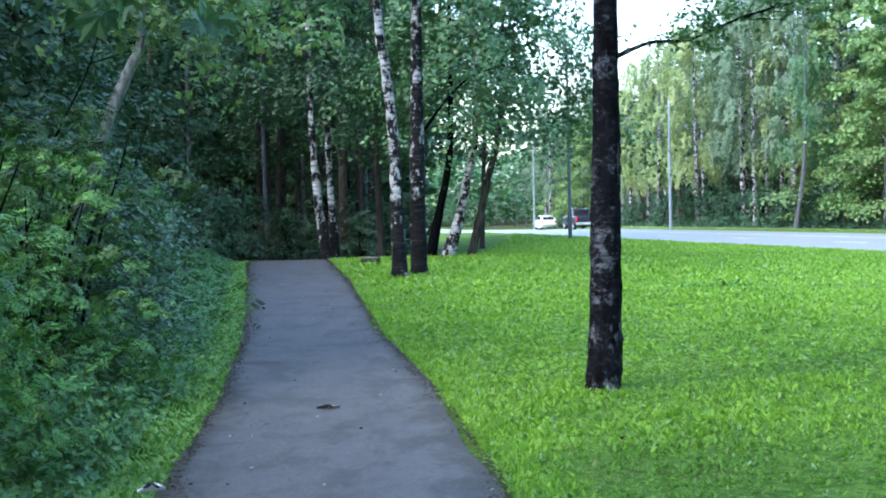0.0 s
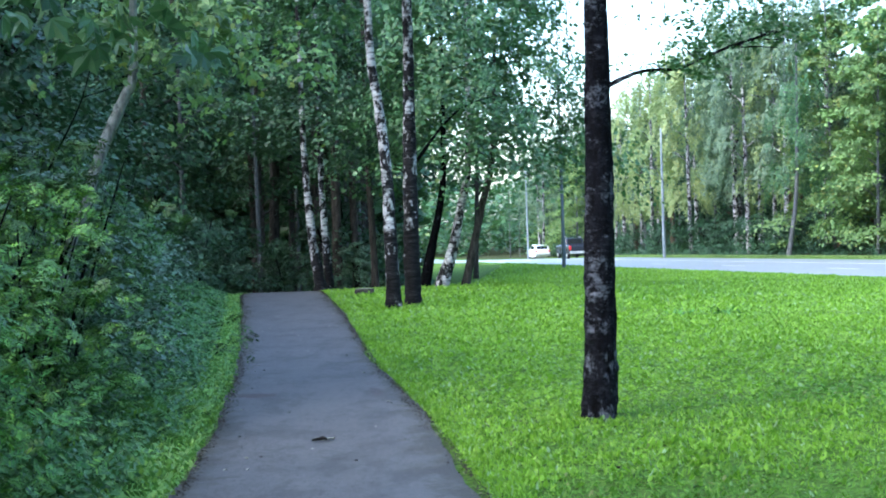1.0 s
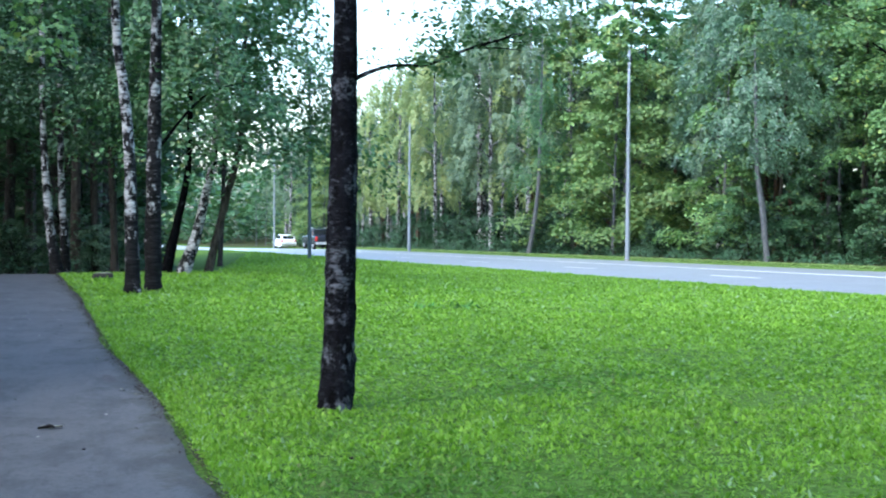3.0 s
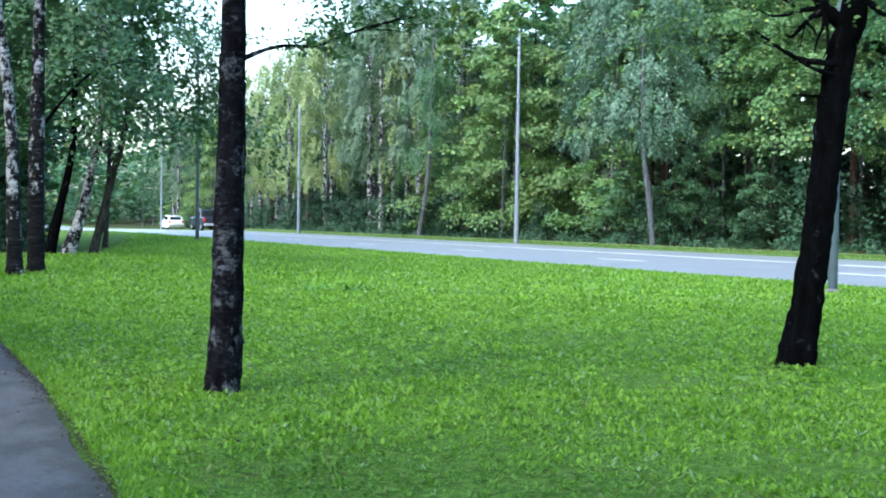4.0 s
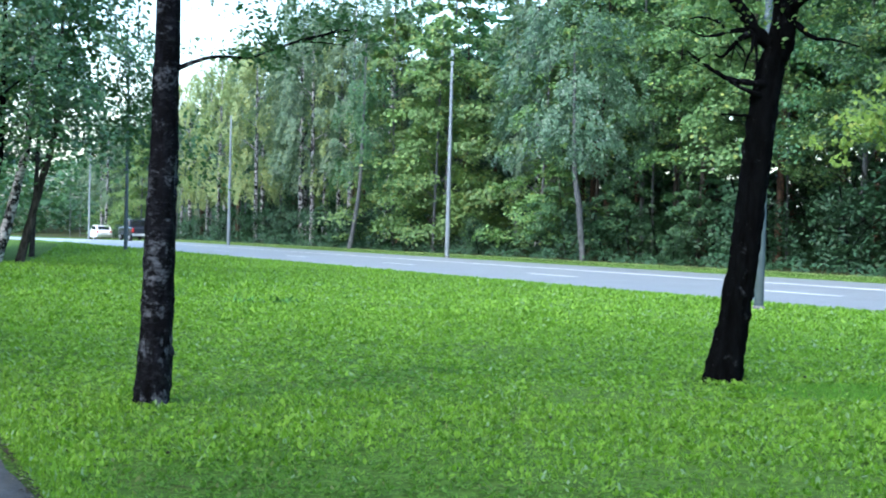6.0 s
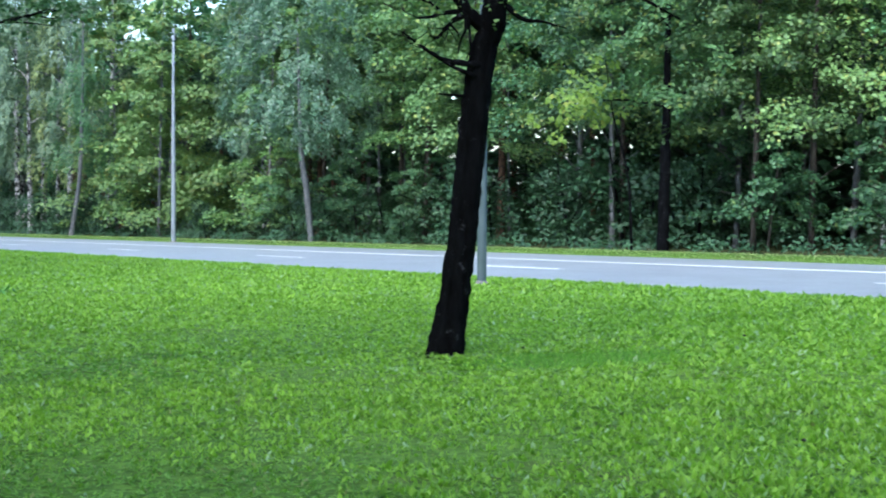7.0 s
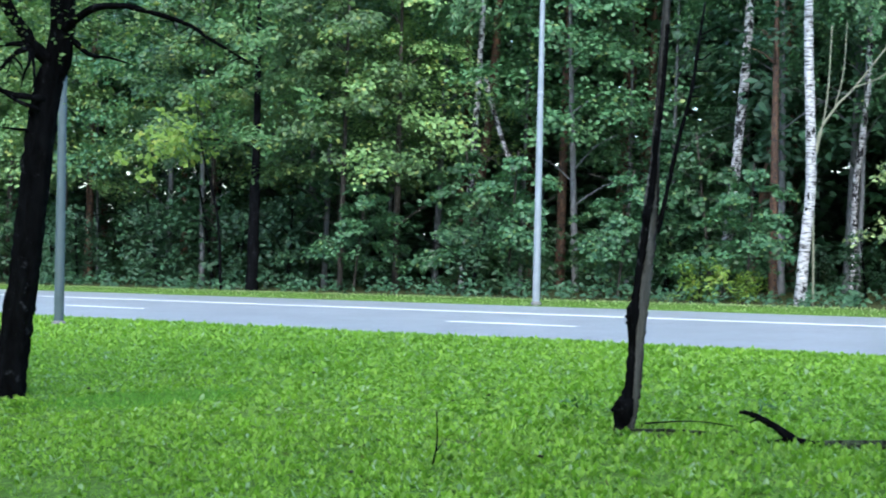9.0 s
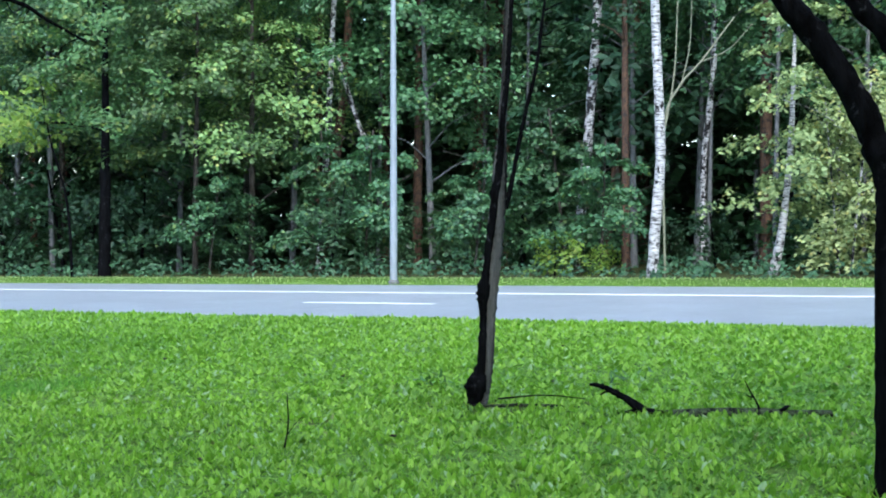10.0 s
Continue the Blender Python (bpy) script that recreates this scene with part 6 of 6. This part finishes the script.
for k in range(70):
    y = r.uniform(5, 26)
    f = r.choice([r.uniform(0.02, 0.2), r.uniform(0.8, 0.98), r.uniform(0.2, 0.8)])
    x = float(path_side(y, PATH_L)) * (1 - f) + float(path_side(y, PATH_R)) * f
    sz = r.uniform(0.014, 0.032)
    crumpled("fallen_leaf", "small pale leaf fallen on the asphalt path", x, y, r.uniform(0, 360), (sz, sz * 0.7, 0.006), PALE if k % 3 else DEAD, 20 + k)


for k in range(16):
    d, a = r.uniform(7, 18), r.uniform(-0.02, 1.1)
    x, y = d * math.sin(a), d * math.cos(a)
    sz = r.uniform(0.03, 0.055)
    if x > float(path_side(y, PATH_R)) + 0.1:
        crumpled("fallen_leaf", "brown leaf fallen on the lawn", x, y, r.uniform(0, 360), (sz, sz * 0.7, 0.02), DEAD, 90 + k, 0.0)


# crumbs of soil, needles and old leaves along both edges of the asphalt
sh = Shape()
for edge, inward in ((PATH_L, 1), (PATH_R, -1)):
    y = -6 + 42 * g.uniform(0, 1, 6000) ** 1.1
    drift = np.stack([y * 0, y], 1)
    off = np.abs(g.normal(0, 0.035 + 0.11 * patchy(drift, 2.4, 31 + inward) ** 3))
    x = path_side(y, edge) + inward * (off - 0.015)
    leaves(sh, g, np.column_stack([x, y, land(x, y) + 0.042]), 0.026, OVAL, 0.0, 0.15)
tagged(new("path_edge_litter", sh.mesh("path_edge_litter", LITTER)), "brown crumbs and old leaves along the path's edges", "litter", "", "stuff")


# asphalt repairs and cracks
def patch_on_path(name, label, x0, y0, length, width, turn, mat, seed):
    r = np.random.default_rng(seed)
    n = 14
    a = np.arange(n) / n * 2 * np.pi
    rad = r.uniform(0.7, 1.1, n)
    px, py = np.cos(a) * rad * length / 2, np.sin(a) * rad * width / 2
    c, s = math.cos(radians(turn)), math.sin(radians(turn))
    X, Y = x0 + px * c - py * s, y0 + px * s + py * c
    sh = Shape()
    sh.add(np.column_stack([X, Y, land(X, Y) + 0.0395]), np.arange(n)[None, :])
    return tagged(new(name, sh.mesh(name, mat)), label, "path repair", kind="structure")


RUST = asphalt_material("reddish_stain", (0.055, 0.034, 0.034), (0.08, 0.052, 0.05))
patch_on_path("asphalt_stain", "reddish brown stain on the path", -1.74, 13.16, 0.40, 0.34, 5, RUST, 1)
patch_on_path("asphalt_stain", "dark crumbled spot at the path's edge", -0.62, 13.2, 0.12, 0.7, 8, PATCH, 2)
for k, (yy, wd) in enumerate(((20.2, 0.07), (24.0, 0.03))):
    xm = (float(path_side(yy, PATH_L)) + float(path_side(yy, PATH_R))) / 2
    patch_on_path("crack", "dark crack across the asphalt path", xm - 0.1, yy, 1.3, wd, 3 - 5 * k, PATCH, 5 + k)


# ---------------------------------------------------------------- vehicles
def loft(sh, sections):
    """Joins equal rings of points into a closed skin."""
    sections = np.asarray(sections, float)
    m, n = sections.shape[:2]
    i, j = np.meshgrid(np.arange(m - 1), np.arange(n), indexing="ij")
    a, b = i * n + j, i * n + (j + 1) % n
    sh.add(sections.reshape(-1, 3), np.stack([a, b, b + n, a + n], -1).reshape(-1, 4))
    sh.faces.append(np.arange(n)[::-1][None, :] + sh.count - m * n)
    sh.faces.append(np.arange(n)[None, :] + sh.count - n)


def section(x, half, low, high, shoulder=0.9, n=3):
    """A ring across the car at length x, with rounded upper corners."""
    return [(x, -half, low), (x, half, low), (x, half, (low + high) / 2), (x, half * 0.98, high - 0.08), (x, half * shoulder, high), (x, -half * shoulder, high), (x, -half * 0.98, high - 0.08), (x, -half, (low + high) / 2)]


GLASS = plain_material("dark_car_glass", (0.01, 0.012, 0.014), 0.08, vary=0.05)
RUBBER = plain_material("tyre_rubber", (0.015, 0.015, 0.016), 0.85)
ALLOY = plain_material("alloy_rim", (0.5, 0.5, 0.52), 0.35, 0.8)
RED = plain_material("red_tail_light", (0.5, 0.02, 0.02), 0.25)
CHROME = plain_material("chrome_bumper", (0.6, 0.62, 0.64), 0.3, 0.7)


def vehicle(name, label, n, s, paint, body, cabin, glass, wheels, radius, half, lights, bumper, extra=()):
    x, y = at_road(n, s)
    t = tagged(new(name), label, "car")
    heading = math.degrees(math.atan2(-ALONG[1], -ALONG[0]))
    t.matrix_basis = pose(x, y, float(road_height(s)) + 0.012, 0, 0, heading)
    sh = Shape()
    loft(sh, [section(*q) for q in body])
    part("body", sh.mesh("body", paint), t)
    sh = Shape()
    loft(sh, [section(*q) for q in cabin])
    part("roof_and_pillars", sh.mesh("roof_and_pillars", paint), t)
    for nm, quads in glass:
        sh = Shape()
        q = np.array(quads, float)
        sh.add(np.concatenate([q, q - (0, 0, 0.01)]), [(0, 1, 2, 3), (7, 6, 5, 4), (0, 4, 5, 1), (2, 6, 7, 3)])
        part(nm, sh.mesh(nm, GLASS), t, "dark tinted glass")
    for wx in wheels:
        for side in (-1, 1):
            sh = Shape()
            tube(sh, [(wx, side * (half - 0.22), radius, radius * 0.9), (wx, side * (half - 0.2), radius, radius), (wx, side * (half - 0.04), radius, radius), (wx, side * (half + 0.0), radius, radius * 0.86)], 20, 2, 0.0, 1)
            w = part("wheel", sh.mesh("wheel", RUBBER, True), t)
            sh = Shape()
            tube(sh, [(wx, side * (half - 0.02), radius, radius * 0.62), (wx, side * (half + 0.012), radius, radius * 0.6), (wx, side * (half + 0.015), radius, radius * 0.15)], 14, 1, 0.0, 1)
            part("rim", sh.mesh("rim", ALLOY, True), w)
    for nm, mat, (cx, cy, cz), (dx, dy, dz) in [("tail_light", RED, *q) for q in lights] + [("bumper", CHROME, *q) for q in bumper] + list(extra):
        sh = Shape()
        loft(sh, [[(cx + k * dx / 2, cy + a * dy / 2 * e, cz + b * dz / 2 * e) for a, b in ((-1, -1), (1, -1), (1, 1), (-1, 1))] for k, e in ((-1, 0.85), (-0.6, 1.0), (0.6, 1.0), (1, 0.85))])
        part(nm, sh.mesh(nm, mat), t)
    return t


CAR_WHITE = plain_material("white_car_paint", (0.8, 0.81, 0.83), 0.25, vary=0.03)
CAR_DARK = plain_material("dark_blue_car_paint", (0.02, 0.024, 0.035), 0.2, vary=0.05)
PLATE = plain_material("blank_plate", (0.7, 0.7, 0.68), 0.5, vary=0.03)
vehicle("car", "white hatchback standing at the edge of the road", 30.9, -147.0, CAR_WHITE,
        [(-2.05, 0.78, 0.35, 0.85), (-1.95, 0.86, 0.28, 0.98), (-1.2, 0.88, 0.25, 0.98), (0.6, 0.88, 0.25, 0.96), (1.6, 0.86, 0.26, 0.86), (2.05, 0.76, 0.32, 0.68)],
        [(-1.95, 0.74, 0.95, 1.02), (-1.55, 0.72, 0.95, 1.42), (-0.6, 0.72, 0.95, 1.50), (0.3, 0.70, 0.95, 1.44), (1.1, 0.70, 0.92, 0.98)],
        [("rear_window", [(-1.92, -0.6, 1.05), (-1.92, 0.6, 1.05), (-1.62, 0.55, 1.38), (-1.62, -0.55, 1.38)]), ("side_window", [(-1.4, 0.735, 1.05), (0.6, 0.725, 1.05), (0.2, 0.70, 1.38), (-1.35, 0.72, 1.38)]),
         ("side_window", [(-1.4, -0.735, 1.05), (-1.35, -0.72, 1.38), (0.2, -0.70, 1.38), (0.6, -0.725, 1.05)]), ("windscreen", [(1.05, 0.6, 1.02), (1.05, -0.6, 1.02), (0.42, -0.55, 1.42), (0.42, 0.55, 1.42)])],
        (-1.3, 1.3), 0.31, 0.86, [((-2.0, 0.68, 0.85), (0.12, 0.22, 0.2)), ((-2.0, -0.68, 0.85), (0.12, 0.22, 0.2))], [((-2.08, 0, 0.5), (0.14, 1.5, 0.16))], [("number_plate", PLATE, (-2.09, 0, 0.72), (0.03, 0.5, 0.11))])
vehicle("pickup_truck", "dark pickup truck with a chrome rear bumper on the road", 28.0, -119.0, CAR_DARK,
        [(-2.65, 0.88, 0.62, 1.12), (-2.6, 0.93, 0.5, 1.2), (-1.0, 0.94, 0.45, 1.2), (0.9, 0.94, 0.45, 1.2), (1.2, 0.94, 0.45, 1.16), (2.4, 0.92, 0.48, 1.08), (2.7, 0.82, 0.55, 0.95)],
        [(-0.95, 0.80, 1.15, 1.25), (-0.75, 0.76, 1.15, 1.76), (-0.2, 0.75, 1.15, 1.82), (0.55, 0.74, 1.15, 1.78), (1.35, 0.76, 1.12, 1.2)],
        [("rear_window", [(-0.94, -0.62, 1.3), (-0.94, 0.62, 1.3), (-0.80, 0.58, 1.7), (-0.80, -0.58, 1.7)]), ("side_window", [(-0.6, 0.785, 1.25), (1.0, 0.78, 1.25), (0.5, 0.745, 1.68), (-0.55, 0.765, 1.7)]),
         ("side_window", [(-0.6, -0.785, 1.25), (-0.55, -0.765, 1.7), (0.5, -0.745, 1.68), (1.0, -0.78, 1.25)]), ("windscreen", [(1.3, 0.62, 1.24), (1.3, -0.62, 1.24), (0.66, -0.58, 1.74), (0.66, 0.58, 1.74)])],
        (-1.65, 1.75), 0.38, 0.9, [((-2.63, 0.82, 0.98), (0.1, 0.16, 0.36)), ((-2.63, -0.82, 0.98), (0.1, 0.16, 0.36))], [((-2.72, 0, 0.6), (0.2, 1.75, 0.2))],
        [("number_plate", PLATE, (-2.83, 0, 0.62), (0.03, 0.5, 0.11)), ("roof_rail", CHROME, (-0.1, 0.62, 1.87), (1.0, 0.05, 0.05)), ("roof_rail", CHROME, (-0.1, -0.62, 1.87), (1.0, 0.05, 0.05))])
